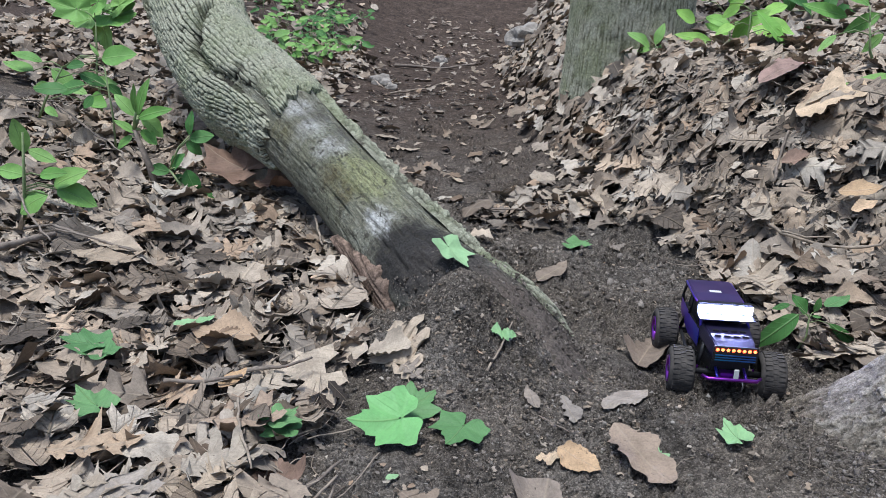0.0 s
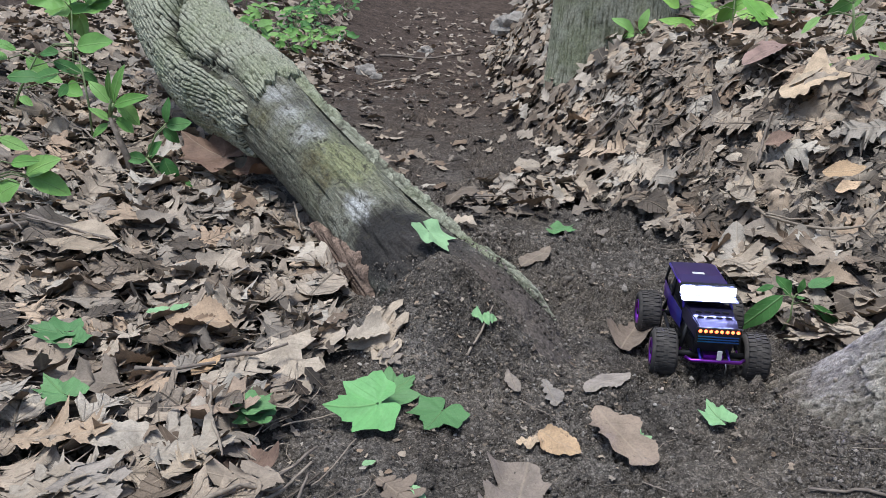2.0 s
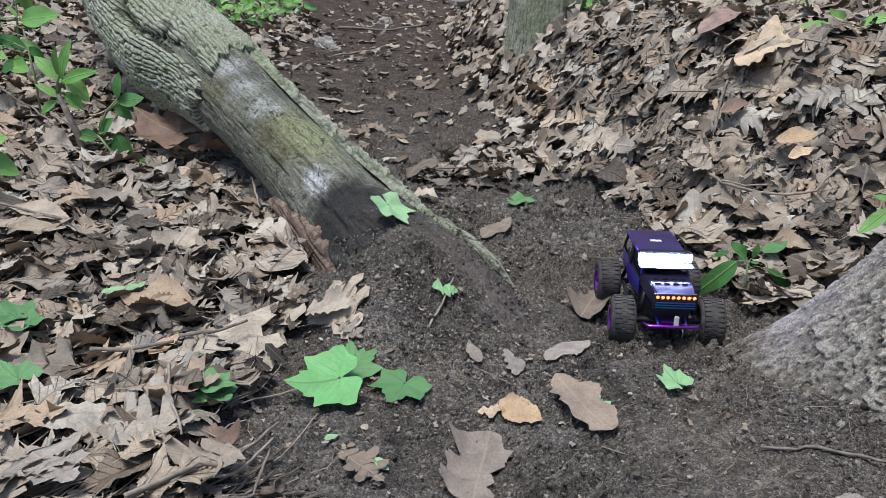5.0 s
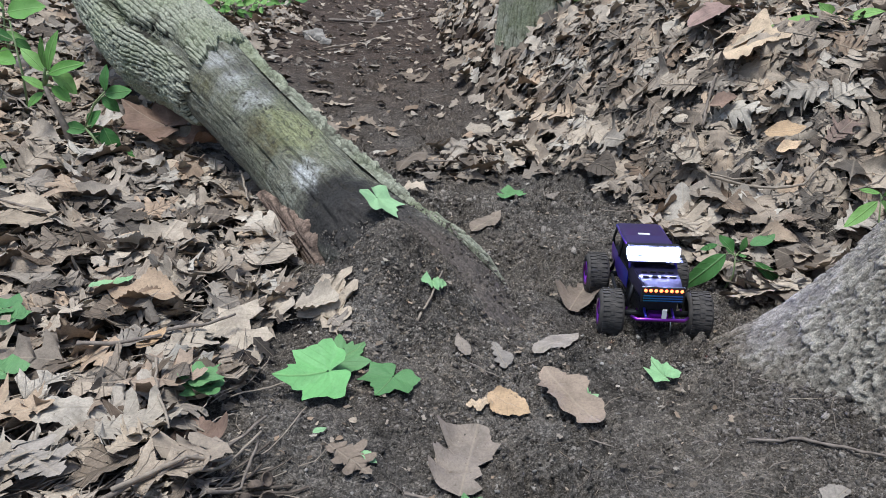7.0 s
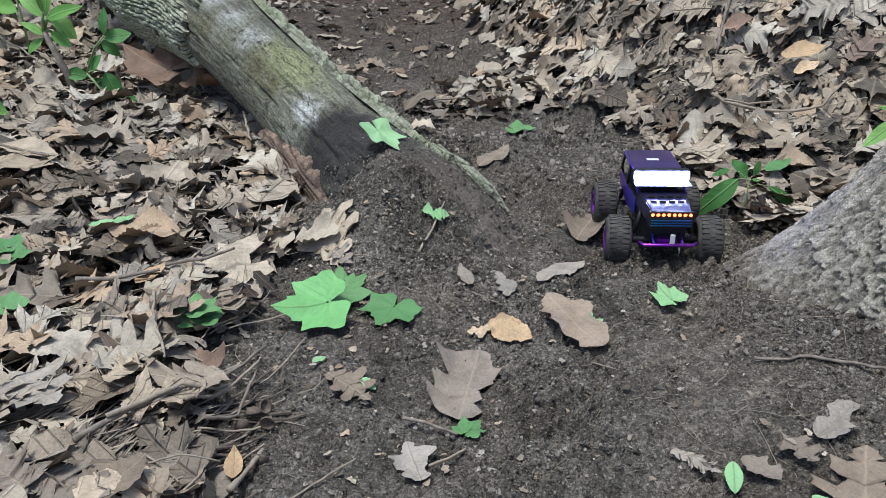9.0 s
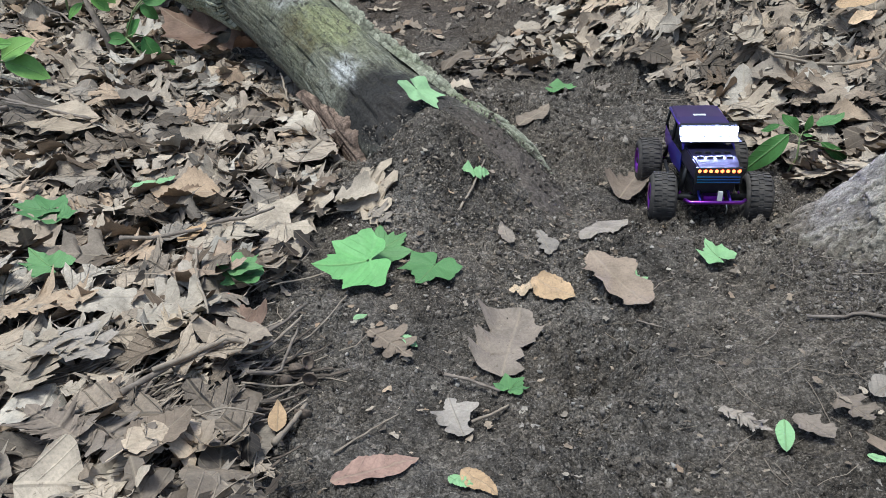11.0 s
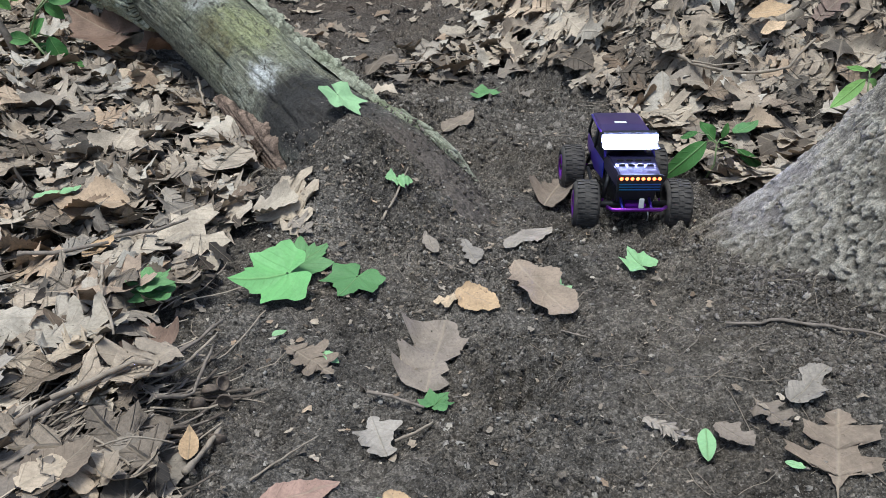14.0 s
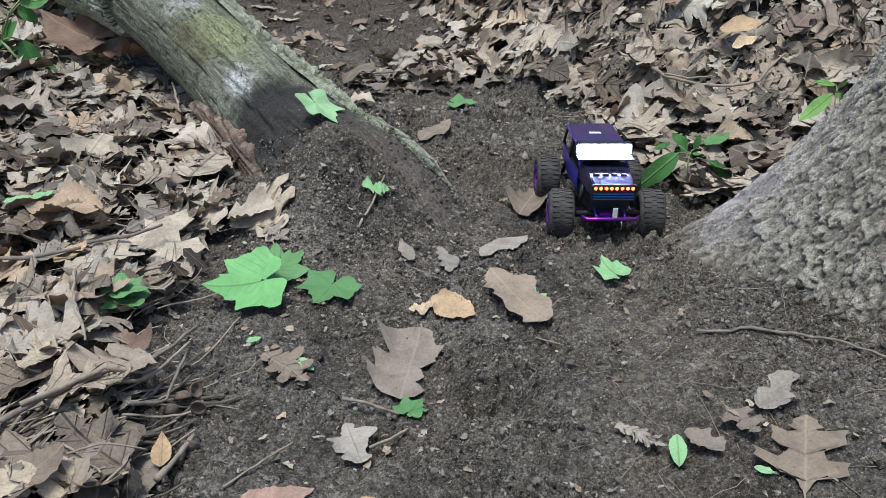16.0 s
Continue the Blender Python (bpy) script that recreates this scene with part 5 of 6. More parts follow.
plant("seedling", (0.919, 1.750, 0.299), (0.886, 1.740, 0.372), 0.003, "round", SPROUT, "green oval-leaved seedling on the bank", [((0.851, 1.749, 0.385), (0.733, 1.749, 0.371), 0.34), ((0.867, 1.760, 0.391), (0.829, 1.769, 0.418), 0.6), ((0.882, 1.739, 0.390), (0.945, 1.728, 0.409), 0.4), ((0.878, 1.751, 0.377), (0.939, 1.753, 0.357), 0.5), ((0.857, 1.755, 0.370), (0.825, 1.761, 0.354), 0.4)])
plant("seedling", (0.499, 1.210, -0.021), (0.509, 1.200, 0.054), 0.002, "round", DEEP_GREEN, "green seedling behind the toy truck with pale stems", [((0.494, 1.205, 0.056), (0.433, 1.200, -0.001), 0.42), ((0.512, 1.218, 0.052), (0.488, 1.227, 0.078), 0.7), ((0.522, 1.214, 0.058), (0.528, 1.217, 0.080), 0.6), ((0.515, 1.204, 0.055), (0.526, 1.198, 0.055), 0.5), ((0.544, 1.205, 0.042), (0.598, 1.201, -0.001), 0.3), ((0.483, 1.219, 0.067), (0.461, 1.227, 0.055), 0.5)])
plant("seedling", (0.741, 1.220, 0.102), (0.733, 1.210, 0.152), 0.002, "round", SPROUT, "green seedling behind the standing tree", [((0.740, 1.228, 0.160), (0.711, 1.236, 0.163), 0.4), ((0.738, 1.215, 0.159), (0.745, 1.210, 0.174), 0.5), ((0.729, 1.212, 0.151), (0.684, 1.204, 0.112), 0.4), ((0.744, 1.228, 0.147), (0.763, 1.237, 0.125), 0.5)])
plant("seedling", (-1.238, 3.948, 0.131), (-1.226, 3.938, 0.302), 0.003, "round", SPROUT, "low green plants behind the trunk", [((-1.206, 3.874, 0.306), (-1.253, 3.800, 0.323), 0.6), ((-1.232, 4.005, 0.284), (-1.172, 4.061, 0.311), 0.6), ((-1.248, 4.003, 0.255), (-1.314, 4.058, 0.206), 0.6), ((-1.223, 4.022, 0.269), (-1.201, 4.095, 0.221), 0.6)])


def low_plants(count, seed, box):
    """Knee-low woodland plants with many small leaves round several thin shoots."""
    rng = np.random.default_rng(seed)
    for _ in range(count):
        x, y = rng.uniform(box[0], box[1]), rng.uniform(box[2], box[3])
        z = float(ground_height(x, y))
        tall = rng.uniform(0.07, 0.20)
        top = (x + rng.uniform(-0.03, 0.03), y, z + tall)
        leaves = []
        for _ in range(int(rng.integers(11, 18))):
            h, turn = rng.uniform(0.35, 1.05) * tall, rng.uniform(0, 6.28)
            out, ln = rng.uniform(0.015, 0.09), rng.uniform(0.035, 0.07)
            b = (x + out * math.cos(turn), y + out * math.sin(turn), z + h)
            leaves.append((b, (b[0] + ln * math.cos(turn), b[1] + ln * math.sin(turn), b[2] + rng.uniform(-0.03, 0.02)), rng.uniform(0.5, 0.75)))
        plant("woodland_plant", (x, y, z), top, 0.0025, "round", SPROUT if rng.random() < 0.5 else DEEP_GREEN, "bushy low green plant with many small leaves", leaves)


low_plants(13, 61, (-1.5, -1.02, 4.1, 5.4))
low_plants(8, 62, (-1.8, -1.25, 5.4, 6.9))
plant("seedling", (0.906, 2.000, 0.388), (0.854, 1.990, 0.494), 0.004, "round", SPROUT, "green seedling with broad leaves on the bank", [((0.813, 2.023, 0.504), (0.721, 2.046, 0.528), 0.45), ((0.889, 2.019, 0.513), (0.825, 2.038, 0.471), 0.5), ((0.960, 2.018, 0.361), (0.866, 2.035, 0.328), 0.45), ((0.857, 2.015, 0.532), (0.763, 2.030, 0.575), 0.5), ((0.781, 1.988, 0.463), (0.743, 1.975, 0.426), 0.4), ((0.908, 2.025, 0.467), (0.880, 2.049, 0.424), 0.5)])
plant("shrub", (0.758, 2.600, 0.342), (0.749, 2.590, 0.500), 0.004, "round", LIME, "lime-green sprouting shrub on the leafy bank", [((0.757, 2.561, 0.501), (0.836, 2.522, 0.412), 0.5), ((0.763, 2.631, 0.481), (0.729, 2.662, 0.408), 0.6), ((0.698, 2.571, 0.456), (0.642, 2.543, 0.431), 0.5), ((0.797, 2.570, 0.484), (0.864, 2.540, 0.437), 0.5), ((0.719, 2.616, 0.515), (0.676, 2.633, 0.479), 0.6), ((0.841, 2.628, 0.431), (0.822, 2.657, 0.384), 0.5), ((0.676, 2.589, 0.523), (0.709, 2.577, 0.566), 0.6), ((0.794, 2.606, 0.405), (0.775, 2.612, 0.369), 0.5)])
plant("seedling", (-1.027, 1.900, 0.181), (-1.024, 1.890, 0.341), 0.003, "round", DEEP_GREEN, "low dark green plant in the litter", [((-1.125, 1.882, 0.282), (-1.196, 1.864, 0.285), 0.55), ((-1.099, 1.919, 0.293), (-1.182, 1.937, 0.273), 0.5), ((-1.105, 1.909, 0.322), (-1.045, 1.919, 0.294), 0.5), ((-1.064, 1.891, 0.268), (-1.086, 1.883, 0.240), 0.8), ((-1.037, 1.918, 0.295), (-1.013, 1.937, 0.264), 0.6), ((-1.083, 1.903, 0.345), (-1.130, 1.905, 0.339), 0.6)])
ground_leaf("oak", 0.472, 1.160, 25, 0.170, 0.9, TAN_LEAF, "large tan oak leaf with deep lobes behind the tree's root", 0.3)
ground_leaf("beech", 0.559, 1.262, 36, 0.068, 0.6, MAPLE_DARK, "small green leaf beside bare twigs", 0.3)
ground_leaf("beech", 0.377, 1.712, 7, 0.056, 0.5, BROWN_LEAF, "curled brown leaf on the trail", 0.6)
ground_twig([(0.427, 1.385, 0.012), (0.497, 1.374, 0.012), (0.550, 1.381, 0.011), (0.576, 1.396, 0.012)], 0.004, TWIG, "dark bare twig behind the toy truck")
ground_leaf("oak", 0.443, 1.457, -73, 0.141, 1.0, TAN_LEAF, "pale tan oak leaf beside bare twigs", 0.2)
ground_leaf("oak", 0.546, 1.518, 117, 0.098, 0.9, TAN_LEAF, "pale spotted oak leaf on the bank", 0.3)
ground_leaf("beech", 0.660, 1.463, 2, 0.046, 0.8, BUFF_LEAF, "bright tan leaf on the bank", 0.2)
ground_leaf("oak", 0.645, 1.358, -68, 0.080, 0.8, BROWN_LEAF, "dark brown oak leaf beside the tree's root", 0.3)
ground_leaf("oak", -0.795, 1.244, -9, 0.161, 0.9, TAN_LEAF, "large pale tan oak leaf with round gaps on the litter", 0.3)
ground_leaf("oak", -0.360, 0.840, 34, 0.125, 0.7, TAN_LEAF, "long tan oak leaf with rounded lobes on the litter", 0.2)
ground_leaf("oak", -0.373, 1.129, 145, 0.140, 0.6, DRY_LEAF, "folded brown oak leaf on the litter", 0.6)
ground_twig([(-0.883, 1.274, 0.029), (-0.854, 1.313, 0.029), (-0.767, 1.290, 0.029), (-0.672, 1.270, 0.029)], 0.006, TWIG, "crooked grey branch on the litter")
ground_twig([(-0.412, 1.565, 0.039), (-0.379, 1.473, 0.039), (-0.349, 1.386, 0.039)], 0.005, PALE_TWIG, "short pale twig beside the trunk")

ground_leaf("maple", -0.108, 1.245, -38, 0.066, 0.95, PALE_GREEN, "pale green maple leaf lying on the bare trunk", 0.15)


def acorn_cap(x, y, r, turn):
    """A round, hollow acorn cup with a scaly skin."""
    bm = bmesh.new()
    rings = []
    for k in range(13):
        a = k / 12
        if a < 0.62:
            t = a / 0.62 * math.pi * 0.56
            rad, z = r * math.sin(t), -r * 0.85 * math.cos(t)
        else:
            t = (1 - (a - 0.62) / 0.38) * math.pi * 0.52
            rad, z = r * 0.76 * math.sin(t), -r * 0.6 * math.cos(t)
        rings.append([bm.verts.new((max(rad, 1e-4) * math.cos(b) * (1 + 0.05 * ((k + j) % 2)), max(rad, 1e-4) * math.sin(b) * (1 + 0.05 * ((k + j) % 2)), z)) for j in range(16) for b in (2 * math.pi * j / 16,)])
    for p, q in zip(rings, rings[1:]):
        for j in range(16):
            bm.faces.new((p[j], p[(j + 1) % 16], q[(j + 1) % 16], q[j]))
    me = bpy.data.meshes.new("acorn_cap")
    bm.to_mesh(me)
    bm.free()
    me.materials.append(ACORN)
    me.polygons.foreach_set("use_smooth", np.ones(len(me.polygons), bool))
    ob = new("acorn_cap", me)
    ob.matrix_basis = pose(x, y, float(ground_height(x, y)) + r * 0.75, *turn)
    tagged(ob, "empty brown acorn cup among twigs and soil", "acorn cap", "acorn cups")


ACORN = plain_material("acorn_cup", (0.075, 0.055, 0.042), (0.19, 0.145, 0.11), 260, 0.8)


# ---------------------------------------------------------------- loose soil, rootlets, stones
_g = (1 + 5 ** 0.5) / 2
round_corner = np.array([(-1, _g, 0), (1, _g, 0), (-1, -_g, 0), (1, -_g, 0), (0, -1, _g), (0, 1, _g), (0, -1, -_g), (0, 1, -_g), (_g, 0, -1), (_g, 0, 1), (-_g, 0, -1), (-_g, 0, 1)]) / 1.9
round_tri = np.array([(0, 11, 5), (0, 5, 1), (0, 1, 7), (0, 7, 10), (0, 10, 11), (1, 5, 9), (5, 11, 4), (11, 10, 2), (10, 7, 6), (7, 1, 8), (3, 9, 4), (3, 4, 2), (3, 2, 6), (3, 6, 8), (3, 8, 9), (4, 9, 5), (2, 4, 11), (6, 2, 10), (8, 6, 7), (9, 8, 1)])


def crumbs(name, label, count, boxes, size, mat, seed, cover_most=0.5):
    rng = np.random.default_rng(seed)
    corner, tri = round_corner, round_tri
    pts = []
    while len(pts) < count:
        x0, x1, y0, y1 = boxes[rng.integers(len(boxes))]
        x, y = rng.uniform(x0, x1, 600), rng.uniform(y0, y1, 600)
        clump = fbm(x * 9, y * 9, 2, 77) > rng.uniform(0.15, 0.6, 600)
        keep = clump & (litter_cover(x, y) < cover_most)
        pts += list(zip(x[keep], y[keep]))
    pts = np.array(pts[:count])
    r = size[0] + (size[1] - size[0]) * rng.random(count) ** 7
    v = corner[None] * r[:, None, None] * rng.uniform(0.6, 1.35, (count, 12, 1)) * rng.uniform(0.5, 1.3, (count, 1, 3)) + rng.normal(size=(count, 12, 3)) * r[:, None, None] * 0.32
    z = soil_height(pts[:, 0], pts[:, 1]) - r * 0.15
    v += np.stack([pts[:, 0], pts[:, 1], z], -1)[:, None]
    f = (tri[None] + (np.arange(count) * 12)[:, None, None]).reshape(-1, 3)
    ob = new(name, mesh_of(name, v.reshape(-1, 3), f, mat, False))
    tagged(ob, label, "soil", kind="stuff")


DARK_TWIG = plain_material("dark_twig", (0.05, 0.038, 0.03), (0.17, 0.135, 0.105), 70, 0.88)
CHIP_SOIL = leaf_material("pale_soil_chip", True, ((0.0, (0.09, 0.072, 0.06)), (0.6, (0.18, 0.148, 0.124)), (1.0, (0.32, 0.27, 0.23))))
NEAR_SOIL = ((-0.25, 0.62, 0.36, 1.0), (-0.2, 0.55, 0.9, 1.7), (-0.25, 0.2, 0.36, 1.25))
crumbs("soil_crumbs", "loose crumbs of dark soil", 15000, NEAR_SOIL, (0.0008, 0.0038), SOIL, 101)
crumbs("soil_crumbs", "dry paler crumbs and chips of soil", 20000, NEAR_SOIL, (0.0007, 0.0036), CRUMB, 105)
crumbs("soil_crumbs", "clods and bits on the trail", 8000, ((-0.7, 0.4, 1.6, 4.2), (-0.3, 0.5, 1.3, 2.2)), (0.002, 0.010), CRUMB, 102)
crumbs("soil_crumbs", "crumbs of soil heaped against the tree's foot", 7000, ((0.36, 0.62, 0.40, 0.98), (0.40, 0.55, 0.6, 0.95)), (0.0010, 0.0042), CRUMB, 106)
crumbs("soil_crumbs", "pale chips of soil and rotten bark on the mound", 2600, ((-0.18, 0.08, 0.92, 1.22), (-0.12, 0.2, 0.8, 1.1)), (0.0008, 0.0036), CHIP_SOIL, 107)
crumbs("soil_grit", "small pale stones and dry bits in the soil", 2600, NEAR_SOIL, (0.0006, 0.0034), STONE, 103)


def clinging_soil():
    """Crumbs of soil and rotten bark on the lower end of the trunk."""
    rng = np.random.default_rng(120)
    n = 4200
    u = 0.02 + 0.20 * rng.random(n) ** 1.5
    deg = rng.uniform(45, 165, n)
    keep = (u < 0.13 + 0.05 * vnoise(deg / 12, deg * 0, 5)) & (deg > 50 + 200 * (u - 0.02))
    u, deg = u[keep], deg[keep]
    n = len(u)
    r = 0.0007 + 0.003 * rng.random(n) ** 5
    c = trunk_point(u, np.radians(deg), 0.001 + 0.006 * (fbm(arc(u) * 14, deg / 14, 2, 44) - 0.45))
    v = round_corner[None] * r[:, None, None] * rng.uniform(0.6, 1.3, (n, 12, 1)) * rng.uniform(0.5, 1.3, (n, 1, 3)) + c[:, None]
    f = (round_tri[None] + (np.arange(n) * 12)[:, None, None]).reshape(-1, 3)
    tagged(new("clinging_soil", mesh_of("clinging_soil", v.reshape(-1, 3), f, CRUMB, False)), "crumbs of soil caked on the trunk's foot", "soil", kind="stuff")


clinging_soil()


def bark_flakes():
    """Chips of bark and caked soil on the foot of the standing tree."""
    rng = np.random.default_rng(131)
    n = 1300
    a = np.radians(rng.uniform(120, 300, n))
    h = rng.uniform(-0.02, 0.30, n) * rng.random(n) ** 1.6
    r = np.interp(h, [-0.2, 0.0, 0.1, 0.2, 0.25, 0.35], [0.34, 0.27, 0.235, 0.20, 0.18, 0.155])
    root = sum(w * np.exp(-(((np.degrees(a) - d + 180) % 360 - 180) / sp) ** 2) for d, w, sp in ((150, 0.115, 27), (235, 0.02, 22), (110, 0.03, 30)))
    r = r + root * np.exp(-np.maximum(h, 0) / 0.14) + 0.006
    size = 0.0008 + 0.0022 * rng.random(n) ** 3
    c = np.stack([r * np.cos(a), r * np.sin(a), h], -1)
    v = round_corner[None] * size[:, None, None] * rng.uniform(0.6, 1.3, (n, 12, 1)) * rng.uniform(0.5, 1.3, (n, 1, 3)) + c[:, None]
    f = (round_tri[None] + (np.arange(n) * 12)[:, None, None]).reshape(-1, 3)
    ob = part("bark_rubble", mesh_of("bark_rubble", v.reshape(-1, 3), f, CHIP, False), CHIP, STANDING, "crumbling chips of dusty bark")
    tagged(ob, kind="stuff")


CHIP = leaf_material("bark_chip", True, ((0.0, (0.075, 0.066, 0.058)), (0.5, (0.175, 0.158, 0.138)), (1.0, (0.30, 0.27, 0.233))))
bark_flakes()


def rootlets(name, label, count, box, size, radius, mat, seed, wander=0.22, rise=0.0, aim=None):
    rng = np.random.default_rng(seed)
    vs, fs, off = [], [], 0
    for _ in range(count):
        x, y = rng.uniform(box[0], box[1]), rng.uniform(box[2], box[3])
        yaw, step = rng.uniform(0, 6.28) if aim is None else aim + 0.45 * rng.normal(), rng.uniform(*size) / 7
        r = radius * rng.uniform(0.5, 1.2)
        pts = []
        for k in range(8):
            pts.append((x, y, float(soil_height(x, y)) + r + rise * float(litter_cover(x, y)) + 0.004 * math.sin(k * 0.9 + yaw)))
            yaw += rng.normal() * wander
            x, y = x + step * math.cos(yaw), y + step * math.sin(yaw)
        p = np.array(pts)
        p[:, 2] = 0.3 * p[:, 2] + 0.7 * np.maximum(np.linspace(p[0, 2], p[-1, 2], 8), p[:, 2].mean() - 0.004)
        d = np.gradient(p, axis=0)
        d /= np.linalg.norm(d, axis=1, keepdims=True) + 1e-9
        u = np.cross(d, [0, 0, 1.0])
        u /= np.linalg.norm(u, axis=1, keepdims=True) + 1e-9
        w = np.cross(u, d)
        ring = np.stack([p + r * (math.cos(a) * u + math.sin(a) * w) for a in (0, 2.09, 4.19)], 1)
        vs.append(ring.reshape(-1, 3))
        i = (np.arange(7)[:, None] * 3 + np.arange(3)[None]).ravel()
        j = (np.arange(7)[:, None] * 3 + (np.arange(3)[None] + 1) % 3).ravel()
        fs.append(np.stack([i, j, j + 3, i + 3], -1) + off)
        off += 24
    ob = new(name, mesh_of(name, np.concatenate(vs), np.concatenate(fs), mat))
    tagged(ob, label, "rootlets", kind="stuff")


rootlets("rootlets", "fine dry rootlets and stalks on the soil", 70, (0.2, 0.55, 0.45, 0.85), (0.03, 0.10), 0.0005, PALE_TWIG, 111)
rootlets("rootlets", "fine stalks and fibres on the soil", 80, (-0.2, 0.5, 0.42, 1.6), (0.015, 0.06), 0.0007, TWIG, 112)
rootlets("dry_stalks", "thin dry stalks among the dead leaves", 240, (-1.2, -0.15, 0.4, 1.9), (0.05, 0.16), 0.0011, PALE_TWIG, 113, 0.22, 0.032)
rootlets("dry_stalks", "thin dry stalks on the bank", 140, (0.3, 1.2, 1.35, 2.4), (0.05, 0.16), 0.0013, TWIG, 114, 0.22, 0.032)
rootlets("twig_bed", "bed of short dark twigs in the litter", 50, (-0.37, -0.21, 0.44, 0.64), (0.05, 0.13), 0.0018, TWIG, 115, 0.07, 0.024, 0.95)
rootlets("twig_bed", "bed of dark bark bits and stalks in the litter", 90, (-0.36, -0.18, 0.44, 0.68), (0.02, 0.08), 0.0018, DARK_TWIG, 118, 0.09, 0.024, 0.95)
rootlets("twig_bed", "brown stalks in the litter", 30, (-0.37, -0.2, 0.44, 0.68), (0.05, 0.12), 0.0014, PALE_TWIG, 119, 0.03, 0.028, 0.9)
rootlets("twig_bed", "short pale twigs in the litter", 40, (-0.42, -0.13, 0.44, 0.72), (0.03, 0.10), 0.0010, PALE_TWIG, 116, 0.07, 0.026)

for cap in ((-0.168, 0.665, 0.0085, (150, 10, 30)), (-0.158, 0.678, 0.008, (20, 60, 0)), (-0.176, 0.648, 0.008, (-70, 0, 20)), (-0.188, 0.612, 0.0105, (-40, 10, 0)),
            (-0.172, 0.604, 0.010, (-30, 15, 40)), (-0.15, 0.65, 0.008, (90, 40, 0)), (-0.182, 0.59, 0.009, (100, 0, 30)), (-0.145, 0.60, 0.0085, (-55, 20, 10)),
            (-0.255, 0.68, 0.009, (30, 20, 0)), (-0.235, 0.735, 0.009, (60, 0, 0)), (-0.21, 0.60, 0.0085, (20, -40, 0))):
    acorn_cap(*cap)


def rock(x, y, size, seed, label):
    bm = bmesh.new()
    bmesh.ops.create_icosphere(bm, subdivisions=3, radius=1)
    for v in bm.verts:
        k = 1 + 0.5 * (noise.noise(v.co * 1.3 + Vector((seed, 0, 0)))) + 0.15 * noise.noise(v.co * 4 + Vector((seed, 3, 0)))
        v.co = Vector((v.co.x * size * k, v.co.y * size * 0.8 * k, v.co.z * size * 0.65 * k))
    me = bpy.data.meshes.new("rock")
    bm.to_mesh(me)
    bm.free()
    me.materials.append(STONE)
    ob = new("rock", me)
    ob.location = (x, y, float(ground_height(x, y)) + size * 0.25)
    tagged(ob, label, "rock")


rock(-0.71, 4.24, 0.065, 3, "pale grey stone beside the trail")
rock(-0.64, 4.15, 0.035, 9, "small pale stone beside the trail")
rock(-0.535, 5.88, 0.05, 5, "pale stone on the trail")
rock(0.10, 4.9, 0.12, 7, "dark mossy stone at the trail's bend")


# ---------------------------------------------------------------- remote-controlled toy truck
def paint(name, a, b2, rough, metal=0.6):
    m, n, l, b = material(name, rough, metal, 0.5)
    f = noise_node(n, l, 9, 2)
    l.new(ramp(n, l, f, (0.35, a), (0.65, b2)), b.inputs["Base Color"])
    b.inputs["Coat Weight"].default_value = 0.25
    return m


BODY_PAINT = paint("blue_purple_paint", (0.03, 0.06, 0.55), (0.16, 0.03, 0.42), 0.38)
HOOD_PAINT = paint("dark_violet_paint", (0.008, 0.008, 0.035), (0.018, 0.008, 0.045), 0.5, 0.1)
ROOF_PAINT = paint("dark_purple_paint", (0.035, 0.02, 0.09), (0.07, 0.03, 0.13), 0.4, 0.3)
PURPLE_METAL = paint("purple_anodised_metal", (0.22, 0.03, 0.40), (0.30, 0.06, 0.5), 0.3, 0.9)
BLACK_PLASTIC = plain_material("black_plastic", (0.010, 0.010, 0.012), (0.022, 0.022, 0.025), 120, 0.5)
RUBBER = plain_material("dusty_tyre_rubber", (0.042, 0.039, 0.038), (0.105, 0.095, 0.086), 60, 0.9, 0, 0.15, 0.5)
LED = glow_material("white_led", (0.50, 0.52, 1.0), 150.0)
AMBER = glow_material("amber_led", (1.0, 0.20, 0.06), 3.2)
STEEL = plain_material("dull_steel", (0.35, 0.35, 0.37), (0.5, 0.5, 0.52), 90, 0.35, 0.9)
TEAL_PAINT = paint("teal_blue_paint", (0.02, 0.22, 0.42), (0.05, 0.12, 0.5), 0.35)
WHITE_MARK = plain_material("white_decal", (0.6, 0.6, 0.6), (0.75, 0.75, 0.75), 40, 0.5)


def loft(sections, bevel=0.0015):
    """A closed body through cross-sections: (y, half width at foot, half width at top, foot, top)."""
    bm = bmesh.new()
    rings = []
    for y, wb, wt, z0, z1 in sections:
        rings.append([bm.verts.new(p) for p in ((-wb, y, z0), (wb, y, z0), (wb * 0.5 + wt * 0.5 + 0.001, y, (z0 + z1) / 2), (wt, y, z1), (-wt, y, z1), (-wb * 0.5 - wt * 0.5 - 0.001, y, (z0 + z1) / 2))])
    for a, b in zip(rings, rings[1:]):
        for k in range(6):
            bm.faces.new((a[k], a[(k + 1) % 6], b[(k + 1) % 6], b[k]))
    bm.faces.new(rings[0][::-1])
    bm.faces.new(rings[-1])
    bmesh.ops.recalc_face_normals(bm, faces=bm.faces)
    if bevel:
        bmesh.ops.bevel(bm, geom=bm.edges[:], offset=bevel, segments=2, affect="EDGES", clamp_overlap=True)
    return bm


